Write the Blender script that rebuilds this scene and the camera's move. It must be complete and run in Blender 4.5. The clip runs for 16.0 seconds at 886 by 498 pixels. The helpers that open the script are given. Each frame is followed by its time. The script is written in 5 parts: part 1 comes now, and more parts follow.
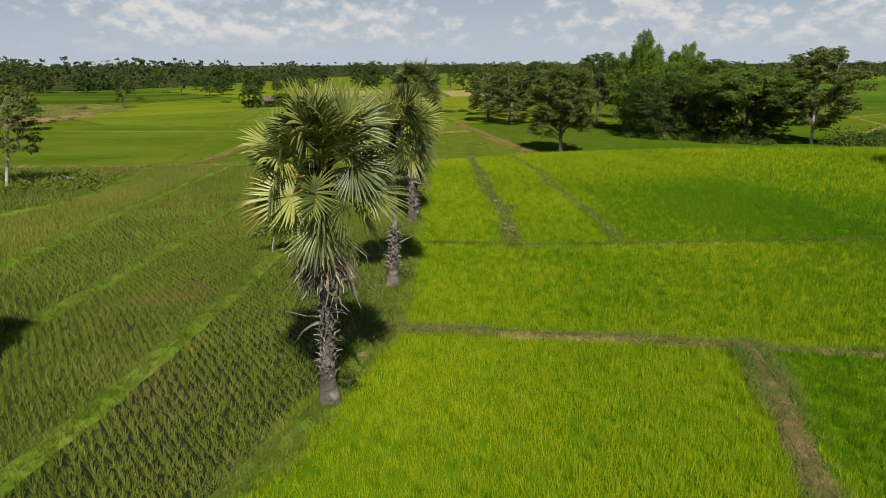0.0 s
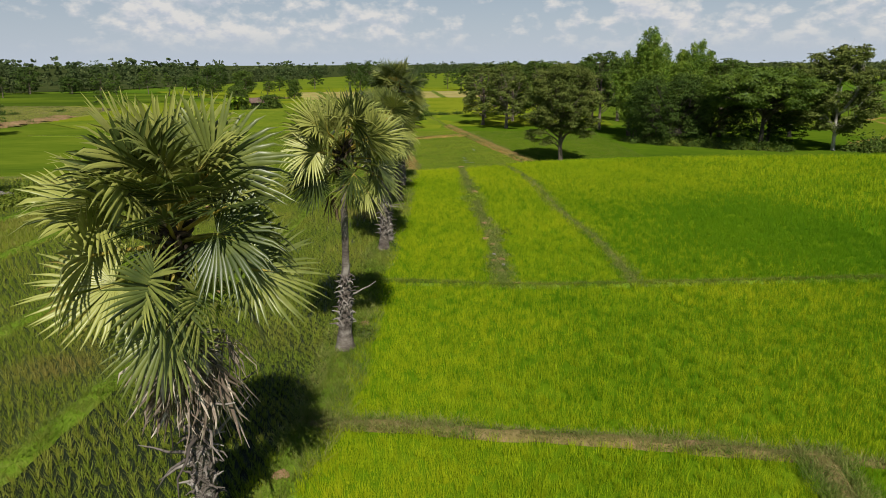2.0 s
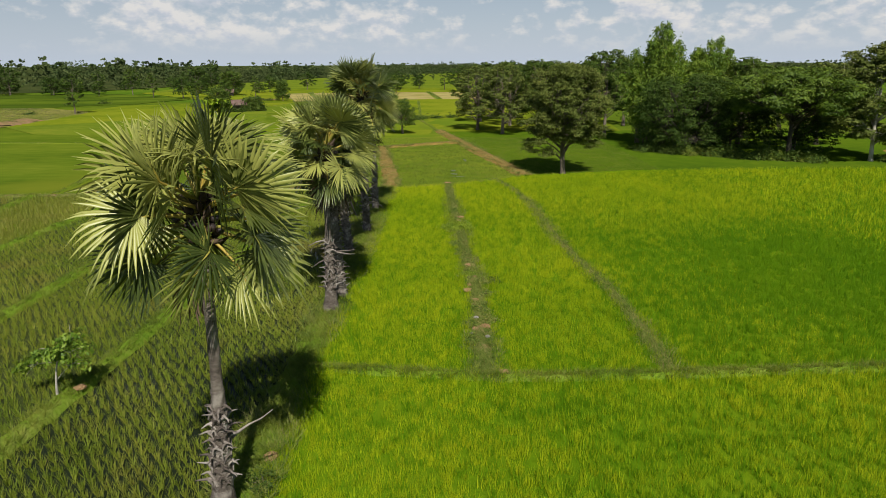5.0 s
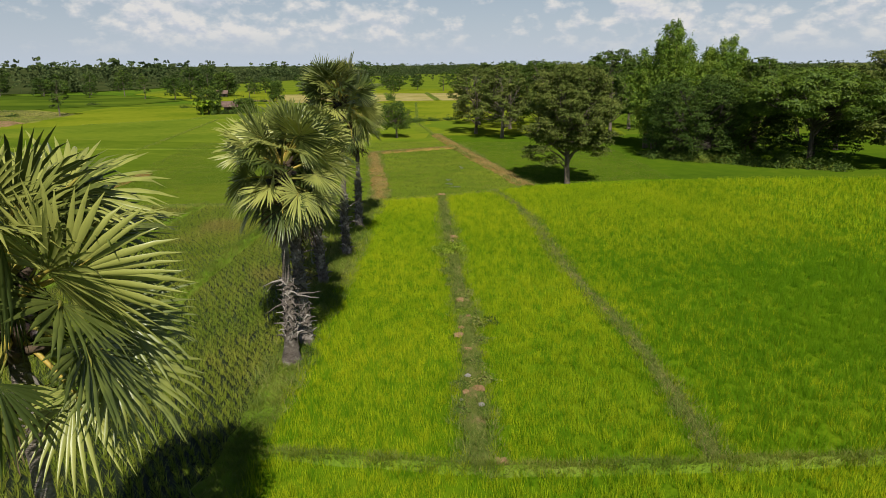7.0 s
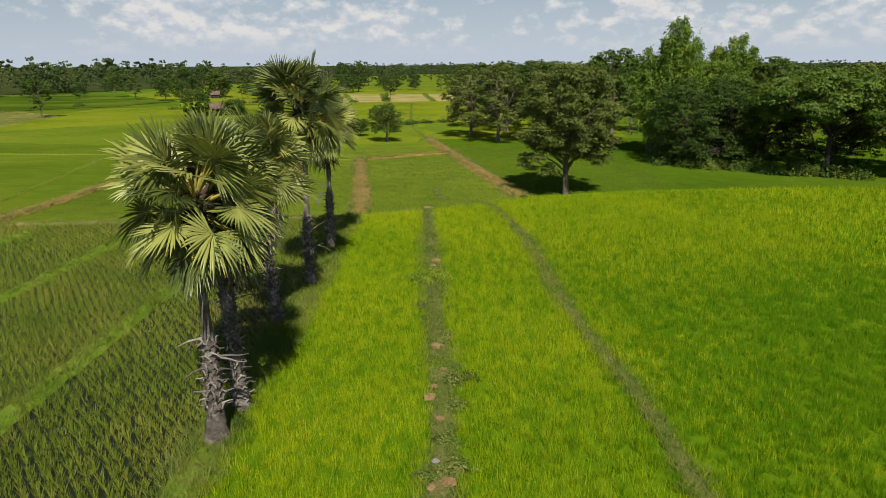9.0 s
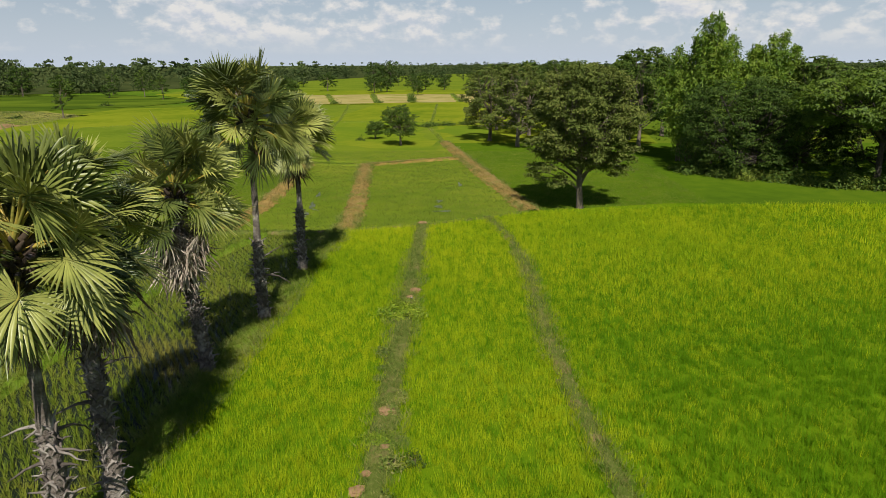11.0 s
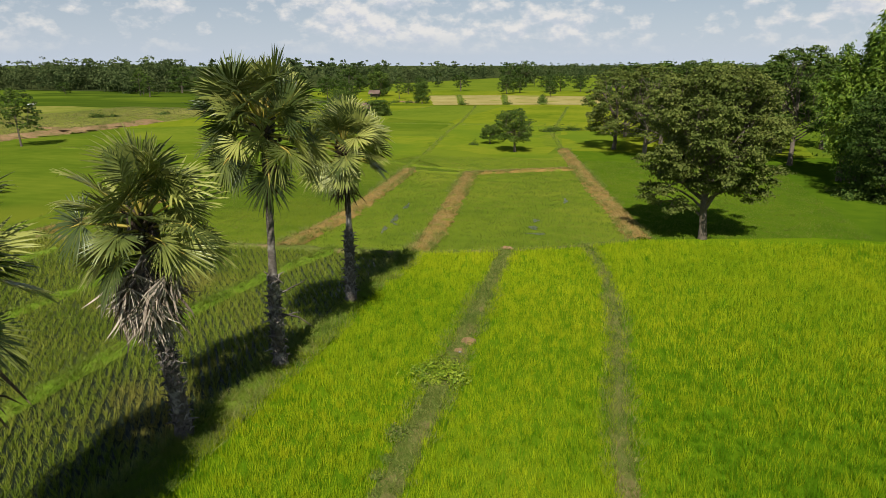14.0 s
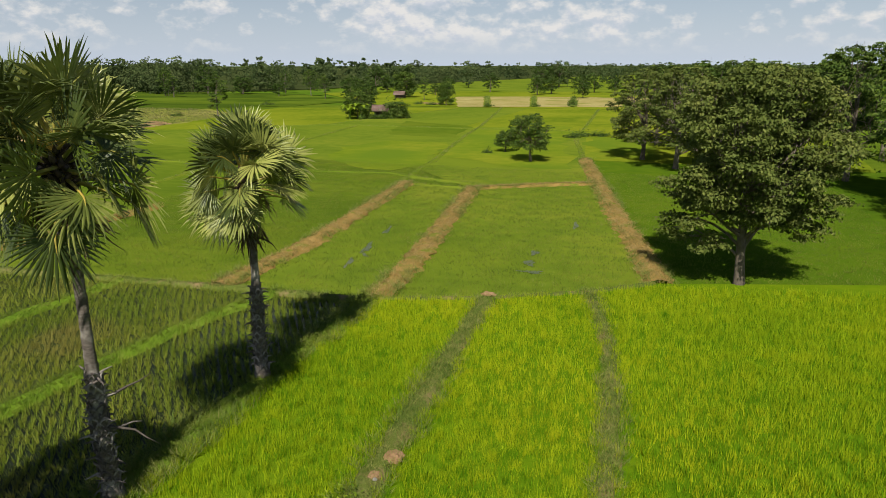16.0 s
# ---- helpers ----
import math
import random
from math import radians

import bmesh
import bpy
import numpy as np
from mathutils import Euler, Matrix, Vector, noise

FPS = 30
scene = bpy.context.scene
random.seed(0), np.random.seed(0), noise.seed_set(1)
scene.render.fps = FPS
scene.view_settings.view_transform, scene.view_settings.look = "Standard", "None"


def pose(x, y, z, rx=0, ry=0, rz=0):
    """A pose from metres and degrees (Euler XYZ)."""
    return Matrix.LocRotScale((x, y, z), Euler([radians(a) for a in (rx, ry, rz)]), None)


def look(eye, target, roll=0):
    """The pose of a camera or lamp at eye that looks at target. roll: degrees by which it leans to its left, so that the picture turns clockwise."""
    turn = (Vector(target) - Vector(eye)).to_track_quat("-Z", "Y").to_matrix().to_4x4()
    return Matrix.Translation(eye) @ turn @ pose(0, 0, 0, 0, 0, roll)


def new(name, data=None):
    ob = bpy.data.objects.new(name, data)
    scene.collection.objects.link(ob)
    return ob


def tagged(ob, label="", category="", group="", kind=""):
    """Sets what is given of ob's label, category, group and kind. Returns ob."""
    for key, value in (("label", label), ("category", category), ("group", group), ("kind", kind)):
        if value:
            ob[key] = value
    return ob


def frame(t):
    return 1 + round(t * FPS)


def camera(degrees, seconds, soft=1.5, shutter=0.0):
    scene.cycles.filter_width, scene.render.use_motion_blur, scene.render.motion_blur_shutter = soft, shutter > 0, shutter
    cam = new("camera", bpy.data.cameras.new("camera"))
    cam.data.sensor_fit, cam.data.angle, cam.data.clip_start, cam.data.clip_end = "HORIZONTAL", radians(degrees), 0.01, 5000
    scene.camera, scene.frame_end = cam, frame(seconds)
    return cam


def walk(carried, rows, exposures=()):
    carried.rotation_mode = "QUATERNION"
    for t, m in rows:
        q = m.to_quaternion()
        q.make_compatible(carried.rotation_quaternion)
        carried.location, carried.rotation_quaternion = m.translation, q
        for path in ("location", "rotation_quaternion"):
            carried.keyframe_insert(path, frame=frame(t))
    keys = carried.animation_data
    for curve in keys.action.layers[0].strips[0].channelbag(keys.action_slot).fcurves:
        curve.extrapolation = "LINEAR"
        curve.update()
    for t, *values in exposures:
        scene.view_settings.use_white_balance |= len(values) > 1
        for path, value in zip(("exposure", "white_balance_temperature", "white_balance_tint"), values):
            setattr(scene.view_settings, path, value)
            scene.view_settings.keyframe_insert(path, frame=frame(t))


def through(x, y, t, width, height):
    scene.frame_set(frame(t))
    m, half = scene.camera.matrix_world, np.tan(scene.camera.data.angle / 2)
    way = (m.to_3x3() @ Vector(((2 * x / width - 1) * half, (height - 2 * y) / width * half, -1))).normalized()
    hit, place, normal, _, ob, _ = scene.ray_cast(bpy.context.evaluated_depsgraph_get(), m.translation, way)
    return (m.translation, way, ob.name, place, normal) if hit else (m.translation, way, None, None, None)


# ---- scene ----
cam = camera(68.1, 16.0, soft=0.8)
METRES, EYE, TILT, LEAN, TURN = 46.727, 10.0, 0.0, 0.0, 0.0
ROWS = [
    (0.0, 0.0, 0.0, 0.0, -0.07, -15.82, 0.23),
    (0.5, 0.0051, 0.0356, 0.0002, -0.07, -15.82, 0.25),
    (1.0, 0.0121, 0.0744, 0.0003, -0.08, -15.82, 0.25),
    (1.5, 0.0196, 0.113, 0.0004, -0.08, -15.84, 0.27),
    (2.0, 0.0267, 0.1511, 0.0002, -0.08, -15.84, 0.3),
    (2.5, 0.0332, 0.1884, 0.0001, -0.09, -15.83, 0.31),
    (3.0, 0.0391, 0.2238, -0.0001, -0.08, -15.84, 0.32),
    (3.5, 0.0443, 0.2583, -0.0004, -0.08, -15.85, 0.31),
    (4.0, 0.0494, 0.2909, -0.0009, -0.07, -15.84, 0.33),
    (6.5, 0.0662, 0.4356, -0.0023, -0.07, -15.8, 0.27),
    (7.0, 0.069, 0.4618, -0.0023, -0.05, -15.78, 0.3),
    (7.5, 0.0721, 0.4881, -0.0026, -0.05, -15.77, 0.3),
    (8.0, 0.0754, 0.5138, -0.0021, -0.04, -15.78, 0.3),
    (8.5, 0.0813, 0.5392, -0.002, -0.04, -15.78, 0.31),
    (9.0, 0.0908, 0.5646, -0.0019, -0.03, -15.79, 0.32),
    (11.5, 0.1544, 0.6904, -0.0016, 4.66, -15.81, 0.29),
    (12.0, 0.1641, 0.7129, -0.0015, 6.6, -15.8, 0.26),
    (12.5, 0.1718, 0.733, -0.0012, 8.76, -15.77, 0.23),
    (13.0, 0.1778, 0.7504, -0.0014, 11.0, -15.75, 0.2),
    (13.5, 0.1832, 0.7688, -0.0014, 13.16, -15.73, 0.21),
    (14.0, 0.1888, 0.7953, -0.0011, 14.97, -15.74, 0.16),
    (14.5, 0.1947, 0.8297, -0.0012, 16.32, -15.72, 0.14),
    (15.0, 0.2006, 0.8714, -0.0013, 17.57, -15.71, 0.13),
    (15.5, 0.2057, 0.9187, -0.0011, 18.12, -15.71, 0.16),
    (16.0, 0.2104, 0.9695, -0.0012, 18.12, -15.73, 0.15),
]
walk(cam, [(t, pose(0, 0, EYE, TILT, LEAN, TURN) @ pose(METRES * x, METRES * y, METRES * z, 90 + pitch, roll, yaw)) for t, x, y, z, yaw, pitch, roll in ROWS],
     [(0.0, -0.06), (2.0, -0.04), (4.0, 0.0), (9.0, 0.03), (12.0, 0.10), (16.0, 0.12)])

# ---- world, sun, exposure ----
SUN_EL, SUN_AZ = 48.0, 8.5          # elevation; degrees the sun stands east of due south (behind the walk)
sun_from = Vector((math.sin(radians(SUN_AZ)) * math.cos(radians(SUN_EL)), -math.cos(radians(SUN_AZ)) * math.cos(radians(SUN_EL)), math.sin(radians(SUN_EL))))
sun = new("sun", bpy.data.lights.new("sun", "SUN"))
sun.data.energy, sun.data.angle, sun.data.color = 5.0, radians(0.53), (1.0, 0.95, 0.86)
sun.matrix_world = look(sun_from * 60, (0, 0, 0))

world = bpy.data.worlds.new("world")
scene.world = world
world.use_nodes = True
wt = world.node_tree
wt.nodes.clear()


def wnode(kind, **kw):
    n = wt.nodes.new(kind)
    for key, value in kw.items():
        if key == "op":
            n.operation = value
        elif key == "blend":
            n.blend_type = value
    return n


def wmath(op, a, b=None, clamp=False):
    n = wnode("ShaderNodeMath", op=op)
    n.use_clamp = clamp
    for i, v in enumerate((a, b)):
        if v is None:
            continue
        if isinstance(v, (int, float)):
            n.inputs[i].default_value = v
        else:
            wt.links.new(v, n.inputs[i])
    return n.outputs[0]


sky = wt.nodes.new("ShaderNodeTexSky")
sky.sky_type, sky.sun_disc = "NISHITA", False
sky.sun_elevation, sky.sun_rotation = radians(SUN_EL), radians(180 + SUN_AZ)
sky.air_density, sky.dust_density, sky.ozone_density = 1.0, 0.3, 2.0
coord = wt.nodes.new("ShaderNodeTexCoord")
split = wt.nodes.new("ShaderNodeSeparateXYZ")
wt.links.new(coord.outputs["Generated"], split.inputs[0])


def cloud_noise(shift, scale, detail, rough, squash):
    m = wt.nodes.new("ShaderNodeMapping")
    m.inputs["Scale"].default_value = (1, 1, squash)
    m.inputs["Location"].default_value = shift
    wt.links.new(coord.outputs["Generated"], m.inputs["Vector"])
    n = wt.nodes.new("ShaderNodeTexNoise")
    n.inputs["Scale"].default_value, n.inputs["Detail"].default_value, n.inputs["Roughness"].default_value = scale, detail, rough
    wt.links.new(m.outputs[0], n.inputs["Vector"])
    return n.outputs["Fac"]


CLOUD_AT = (0.35, 2.1, 0.4)
big = cloud_noise((CLOUD_AT[0] + 3.0, CLOUD_AT[1], 1.7), 4.2, 2.0, 0.5, 1.5)
puff = cloud_noise(CLOUD_AT, 27.0, 9.0, 0.56, 1.7)
lower = cloud_noise((CLOUD_AT[0], CLOUD_AT[1], CLOUD_AT[2] + 0.016), 27.0, 9.0, 0.56, 1.7)
bank = wmath("POWER", wmath("MULTIPLY", wmath("ADD", wmath("MULTIPLY", split.outputs[0], -0.35), split.outputs[1]), 0.945, True), 10.0)
cover = wmath("ADD", wmath("ADD", wmath("MULTIPLY", big, 0.45), wmath("MULTIPLY", puff, 0.80)), wmath("MULTIPLY", bank, 0.06))
mask = wmath("MULTIPLY", wmath("SUBTRACT", cover, wmath("ADD", 0.60, wmath("MULTIPLY", split.outputs[2], 0.30))), 6.5, True)
# clouds thin out in the haze at the horizon
low = wmath("MULTIPLY", wmath("SUBTRACT", split.outputs[2], 0.012), 30.0, True)
mask = wmath("MULTIPLY", mask, low)
lit = wmath("ADD", wmath("MULTIPLY", wmath("SUBTRACT", puff, lower), 5.0), 0.55, True)
shade = wnode("ShaderNodeMix")
shade.data_type = "RGBA"
shade.inputs[6].default_value, shade.inputs[7].default_value = (0.57, 0.605, 0.675, 1), (0.75, 0.74, 0.725, 1)
wt.links.new(lit, shade.inputs[0])
scaled = wnode("ShaderNodeVectorMath", op="SCALE")
scaled.inputs["Scale"].default_value = 0.05
wt.links.new(sky.outputs[0], scaled.inputs[0])
# thin veil that whitens the blue
veil = wnode("ShaderNodeMix")
veil.data_type = "RGBA"
veil.inputs[0].default_value, veil.inputs[7].default_value = 0.6, (0.535, 0.615, 0.735, 1)
haze = wmath("MULTIPLY", wmath("POWER", wmath("SUBTRACT", 1.0, split.outputs[2], True), 5.5), 0.88, True)
wt.links.new(haze, veil.inputs[0])
wt.links.new(scaled.outputs[0], veil.inputs[6])
both = wnode("ShaderNodeMix")
both.data_type = "RGBA"
wt.links.new(mask, both.inputs[0])
wt.links.new(veil.outputs[2], both.inputs[6])
wt.links.new(shade.outputs[2], both.inputs[7])
back = wt.nodes.new("ShaderNodeBackground")
back.inputs["Strength"].default_value = 0.95
wt.links.new(both.outputs[2], back.inputs["Color"])
out = wt.nodes.new("ShaderNodeOutputWorld")
wt.links.new(back.outputs[0], out.inputs["Surface"])


# ---- materials ----
def surface(name, cols, scales=(0.15, 2.5), rough=0.8, through=0.0, spread=0.0, bump=0.0, bump_scale=30.0, stretch=(1, 1, 1), gloss=0.3, spots=None, per="", span=0.40):
    """Colour from two noises in world metres (broad and fine) along the ramp cols; spread: change of value from piece to piece;
    through: part of the light that shines through (leaves); spots: (colour, scale, from, to) of patches with their own edge."""
    m = bpy.data.materials.new(name)
    m.use_nodes = True
    t = m.node_tree
    bsdf = t.nodes["Principled BSDF"]
    geo = t.nodes.new("ShaderNodeNewGeometry")
    mp = t.nodes.new("ShaderNodeMapping")
    mp.inputs["Scale"].default_value = stretch
    t.links.new(geo.outputs["Position"], mp.inputs["Vector"])
    facs = []
    for s, d in zip(scales, (3.0, 5.0)):
        n = t.nodes.new("ShaderNodeTexNoise")
        n.inputs["Scale"].default_value, n.inputs["Detail"].default_value = s, d
        t.links.new(mp.outputs[0], n.inputs["Vector"])
        facs.append(n.outputs["Fac"])

    def calc(op, a, b):
        n = t.nodes.new("ShaderNodeMath")
        n.operation = op
        for i, v in enumerate((a, b)):
            if isinstance(v, (int, float)):
                n.inputs[i].default_value = v
            else:
                t.links.new(v, n.inputs[i])
        return n.outputs[0]

    fac = calc("ADD", calc("MULTIPLY", facs[0], 0.6), calc("MULTIPLY", facs[1], 0.4))
    if spread:
        if per == "object":
            rnd = t.nodes.new("ShaderNodeObjectInfo").outputs["Random"]
        else:
            rnd = geo.outputs["Random Per Island"]
        fac = calc("ADD", fac, calc("MULTIPLY", calc("SUBTRACT", rnd, 0.5), spread))
    ramp = t.nodes.new("ShaderNodeValToRGB")
    e = ramp.color_ramp.elements
    while len(e) < len(cols):
        e.new(0.5)
    for i, c in enumerate(cols):
        e[i].position = 0.5 - span / 2 + span * i / (len(cols) - 1)
        e[i].color = (*c, 1)
    t.links.new(fac, ramp.inputs[0])
    colour = ramp.outputs[0]
    if spots:
        n = t.nodes.new("ShaderNodeTexNoise")
        n.inputs["Scale"].default_value, n.inputs["Detail"].default_value = spots[1], 6.0
        t.links.new(geo.outputs["Position"], n.inputs["Vector"])
        r = t.nodes.new("ShaderNodeMapRange")
        r.inputs[1].default_value, r.inputs[2].default_value = spots[2], spots[3]
        t.links.new(n.outputs["Fac"], r.inputs[0])
        mx = t.nodes.new("ShaderNodeMix")
        mx.data_type = "RGBA"
        t.links.new(r.outputs[0], mx.inputs[0])
        t.links.new(colour, mx.inputs[6])
        mx.inputs[7].default_value = (*spots[0], 1)
        colour = mx.outputs[2]
    t.links.new(colour, bsdf.inputs["Base Color"])
    bsdf.inputs["Roughness"].default_value = rough
    bsdf.inputs["Specular IOR Level"].default_value = gloss
    if bump:
        n = t.nodes.new("ShaderNodeTexNoise")
        n.inputs["Scale"].default_value, n.inputs["Detail"].default_value = bump_scale, 6.0
        t.links.new(mp.outputs[0], n.inputs["Vector"])
        b = t.nodes.new("ShaderNodeBump")
        b.inputs["Strength"].default_value, b.inputs["Distance"].default_value = bump, 0.05
        t.links.new(n.outputs["Fac"], b.inputs["Height"])
        t.links.new(b.outputs[0], bsdf.inputs["Normal"])
    if through:
        tr = t.nodes.new("ShaderNodeBsdfTranslucent")
        t.links.new(colour, tr.inputs["Color"])
        ms = t.nodes.new("ShaderNodeMixShader")
        ms.inputs[0].default_value = through
        t.links.new(bsdf.outputs[0], ms.inputs[1])
        t.links.new(tr.outputs[0], ms.inputs[2])
        t.links.new(ms.outputs[0], t.nodes["Material Output"].inputs["Surface"])
    return m


RICE_COLS = ((0.182, 0.298, 0.006), (0.300, 0.412, 0.008), (0.428, 0.486, 0.011), (0.55, 0.51, 0.018))
M_rice = surface("rice_blades", RICE_COLS, (0.09, 0.9), 0.6, 0.30, 0.11, span=0.60, gloss=0.12)
M_rice_deep = surface("deep_green_rice_blades", ((0.062, 0.172, 0.0034), (0.102, 0.24, 0.0042), (0.152, 0.293, 0.005), (0.222, 0.325, 0.008)), (0.09, 0.9), 0.6, 0.30, 0.11, span=0.60, gloss=0.12)
M_rice_bed = surface("rice_understorey", ((0.065, 0.14, 0.004), (0.11, 0.19, 0.005), (0.16, 0.225, 0.008)), (0.11, 1.1), 0.9, bump=1.0, bump_scale=9.0, gloss=0.0)
M_seed = surface("transplanted_rice_blades", ((0.108, 0.174, 0.0134), (0.178, 0.246, 0.019), (0.242, 0.29, 0.0269), (0.31, 0.312, 0.047)), (0.16, 1.6), 0.6, 0.25, 0.30, spots=((0.28, 0.24, 0.055), 0.13, 0.56, 0.69))
M_olive = surface("thin_olive_rice", ((0.10, 0.145, 0.012), (0.155, 0.195, 0.018), (0.225, 0.23, 0.04)), (0.09, 1.2), 0.9, bump=1.0, bump_scale=8.0, gloss=0.0, spots=((0.25, 0.215, 0.06), 0.12, 0.55, 0.68))
M_mud = surface("wet_paddy_mud", ((0.022, 0.030, 0.012), (0.042, 0.056, 0.015), (0.068, 0.082, 0.02)), (0.3, 3.0), 0.75, bump=0.5, bump_scale=8.0, gloss=0.08)
M_green = surface("paddy_grass_green", ((0.068, 0.114, 0.010), (0.104, 0.156, 0.012), (0.157, 0.20, 0.018)), (0.07, 0.8), 0.9, bump=1.0, bump_scale=7.0, gloss=0.0, spots=((0.15, 0.18, 0.016), 0.05, 0.52, 0.70), stretch=(0.5, 1.4, 1))
M_fresh = surface("young_paddy_green", ((0.089, 0.142, 0.012), (0.135, 0.189, 0.016), (0.195, 0.227, 0.022)), (0.07, 0.8), 0.9, bump=1.0, bump_scale=7.0, gloss=0.0, spots=((0.155, 0.205, 0.016), 0.06, 0.50, 0.68))
M_lush = surface("paddy_grass_bright", ((0.095, 0.15, 0.010), (0.165, 0.21, 0.013), (0.24, 0.26, 0.02)), (0.05, 0.6), 0.9, bump=1.0, bump_scale=6.0, gloss=0.0, spots=((0.205, 0.24, 0.016), 0.045, 0.48, 0.66))
M_lime = surface("yellowing_paddy", ((0.105, 0.17, 0.010), (0.158, 0.212, 0.014), (0.225, 0.245, 0.02)), (0.08, 0.7), 0.9, bump=1.0, bump_scale=6.0, gloss=0.0, spots=((0.12, 0.185, 0.014), 0.07, 0.46, 0.62))
M_deep = surface("paddy_grass_deep", ((0.05, 0.10, 0.007), (0.08, 0.14, 0.008), (0.115, 0.17, 0.010)), (0.06, 0.7), 0.9, bump=1.0, bump_scale=6.0, gloss=0.0)
# field green darkened in its colour for a cloud shadow lying on it
M_cloud_shadow = surface("cloud_shadow_field", ((0.036, 0.068, 0.008), (0.062, 0.102, 0.010), (0.12, 0.165, 0.013)), (0.05, 0.35), 0.95, bump=1.0, bump_scale=4.0, stretch=(0.22, 1.8, 1), gloss=0.0, spots=((0.11, 0.16, 0.014), 0.03, 0.52, 0.62))
M_land = surface("open_grassland", ((0.05, 0.11, 0.010), (0.09, 0.16, 0.012), (0.14, 0.20, 0.02)), (0.02, 0.3), 0.95, bump=1.0, bump_scale=3.0, gloss=0.0)
M_dike = surface("dike_turf", ((0.09, 0.16, 0.015), (0.15, 0.24, 0.02), (0.22, 0.26, 0.05)), (0.4, 4.0), 0.95, bump=1.0, bump_scale=14.0, gloss=0.0)
M_dry = surface("trodden_dike_turf", ((0.105, 0.112, 0.028), (0.19, 0.155, 0.055), (0.29, 0.215, 0.105)), (0.5, 5.0), 0.95, bump=1.0, bump_scale=14.0, spots=((0.31, 0.205, 0.105), 1.6, 0.54, 0.68), gloss=0.0)
M_weed = surface("weedy_dike_turf", ((0.070, 0.112, 0.016), (0.125, 0.152, 0.031), (0.195, 0.178, 0.066)), (0.5, 5.0), 0.95, bump=1.0, bump_scale=14.0, spots=((0.26, 0.185, 0.09), 0.9, 0.55, 0.68), gloss=0.0)
M_weedgrass = surface("weed_blades", ((0.09, 0.155, 0.015), (0.17, 0.22, 0.032), (0.29, 0.28, 0.08)), (0.4, 3.0), 0.7, 0.2, 0.4)
M_red = surface("reddish_bare_soil", ((0.17, 0.165, 0.03), (0.30, 0.195, 0.058), (0.40, 0.265, 0.09)), (0.5, 3.0), 0.95, bump=1.0, bump_scale=12.0, spots=((0.17, 0.20, 0.025), 0.8, 0.52, 0.64), gloss=0.0)
M_bank = surface("bare_bank_soil", ((0.156, 0.144, 0.048), (0.288, 0.186, 0.0936), (0.396, 0.258, 0.144)), (0.25, 2.0), 0.95, bump=0.6, bump_scale=6.0, spots=((0.16, 0.19, 0.03), 0.4, 0.58, 0.68), gloss=0.0)
M_clod = surface("red_soil_clod", ((0.24, 0.145, 0.07), (0.33, 0.205, 0.105), (0.40, 0.27, 0.155)), (2.0, 9.0), 0.95, bump=1.0, bump_scale=18.0, gloss=0.0)
M_straw = surface("ripe_straw", ((0.26, 0.225, 0.065), (0.35, 0.295, 0.105), (0.43, 0.365, 0.15)), (0.10, 0.9), 0.95, bump=0.8, bump_scale=5.0, gloss=0.0, spots=((0.24, 0.24, 0.05), 0.12, 0.54, 0.68))
M_hay = surface("dry_meadow", ((0.12, 0.17, 0.02), (0.21, 0.225, 0.04), (0.31, 0.28, 0.08)), (0.05, 0.5), 0.95, bump=1.0, bump_scale=4.0, gloss=0.0)
M_olive_blade = surface("pale_olive_rice_blades", ((0.15, 0.19, 0.02), (0.22, 0.24, 0.035), (0.30, 0.275, 0.06)), (0.16, 1.6), 0.6, 0.25, 0.28)
M_straw_blade = surface("straw_blades", ((0.24, 0.20, 0.05), (0.34, 0.25, 0.085), (0.42, 0.31, 0.12)), (0.4, 3.0), 0.7, 0.2, 0.3)
M_grass = surface("grass_blades", ((0.094, 0.148, 0.012), (0.153, 0.205, 0.017), (0.23, 0.247, 0.033)), (0.4, 3.0), 0.6, 0.25, 0.20)
M_drygrass = surface("dry_grass_blades", ((0.11, 0.155, 0.025), (0.19, 0.195, 0.052), (0.30, 0.25, 0.10)), (0.4, 3.0), 0.7, 0.2, 0.3)
M_palm = surface("palm_leaf", ((0.056, 0.080, 0.017), (0.150, 0.178, 0.037), (0.315, 0.33, 0.078)), (0.6, 4.0), 0.38, 0.07, 0.58, gloss=0.45, per="object")
M_palm_old = surface("yellowing_palm_leaf", ((0.15, 0.17, 0.03), (0.24, 0.22, 0.04), (0.31, 0.215, 0.05)), (1.0, 5.0), 0.5, 0.2, 0.3, per="object")
M_petiole = surface("palm_petiole", ((0.17, 0.18, 0.035), (0.30, 0.26, 0.048), (0.45, 0.32, 0.06)), (1.5, 9.0), 0.5, spread=0.35, per="object")
M_dead = surface("dead_palm_leaf", ((0.15, 0.112, 0.082), (0.31, 0.25, 0.19), (0.52, 0.435, 0.345)), (2.5, 14.0), 0.9, spread=0.6, per="object")
M_brown = surface("brown_palm_leaf", ((0.06, 0.04, 0.026), (0.12, 0.08, 0.05), (0.21, 0.15, 0.10)), (1.5, 12.0), 0.9, spread=0.5, per="object")
M_boot = surface("weathered_petiole_stub", ((0.08, 0.066, 0.055), (0.16, 0.135, 0.115), (0.32, 0.285, 0.25)), (2.0, 14.0), 0.95, spread=0.45, per="object")
M_ptrunk = surface("palm_trunk_bark", ((0.07, 0.056, 0.046), (0.155, 0.13, 0.108), (0.29, 0.255, 0.215)), (1.6, 9.0), 0.95, bump=1.0, bump_scale=20.0, stretch=(1, 1, 2.2), gloss=0.1, spots=((0.36, 0.325, 0.28), 2.2, 0.54, 0.66))
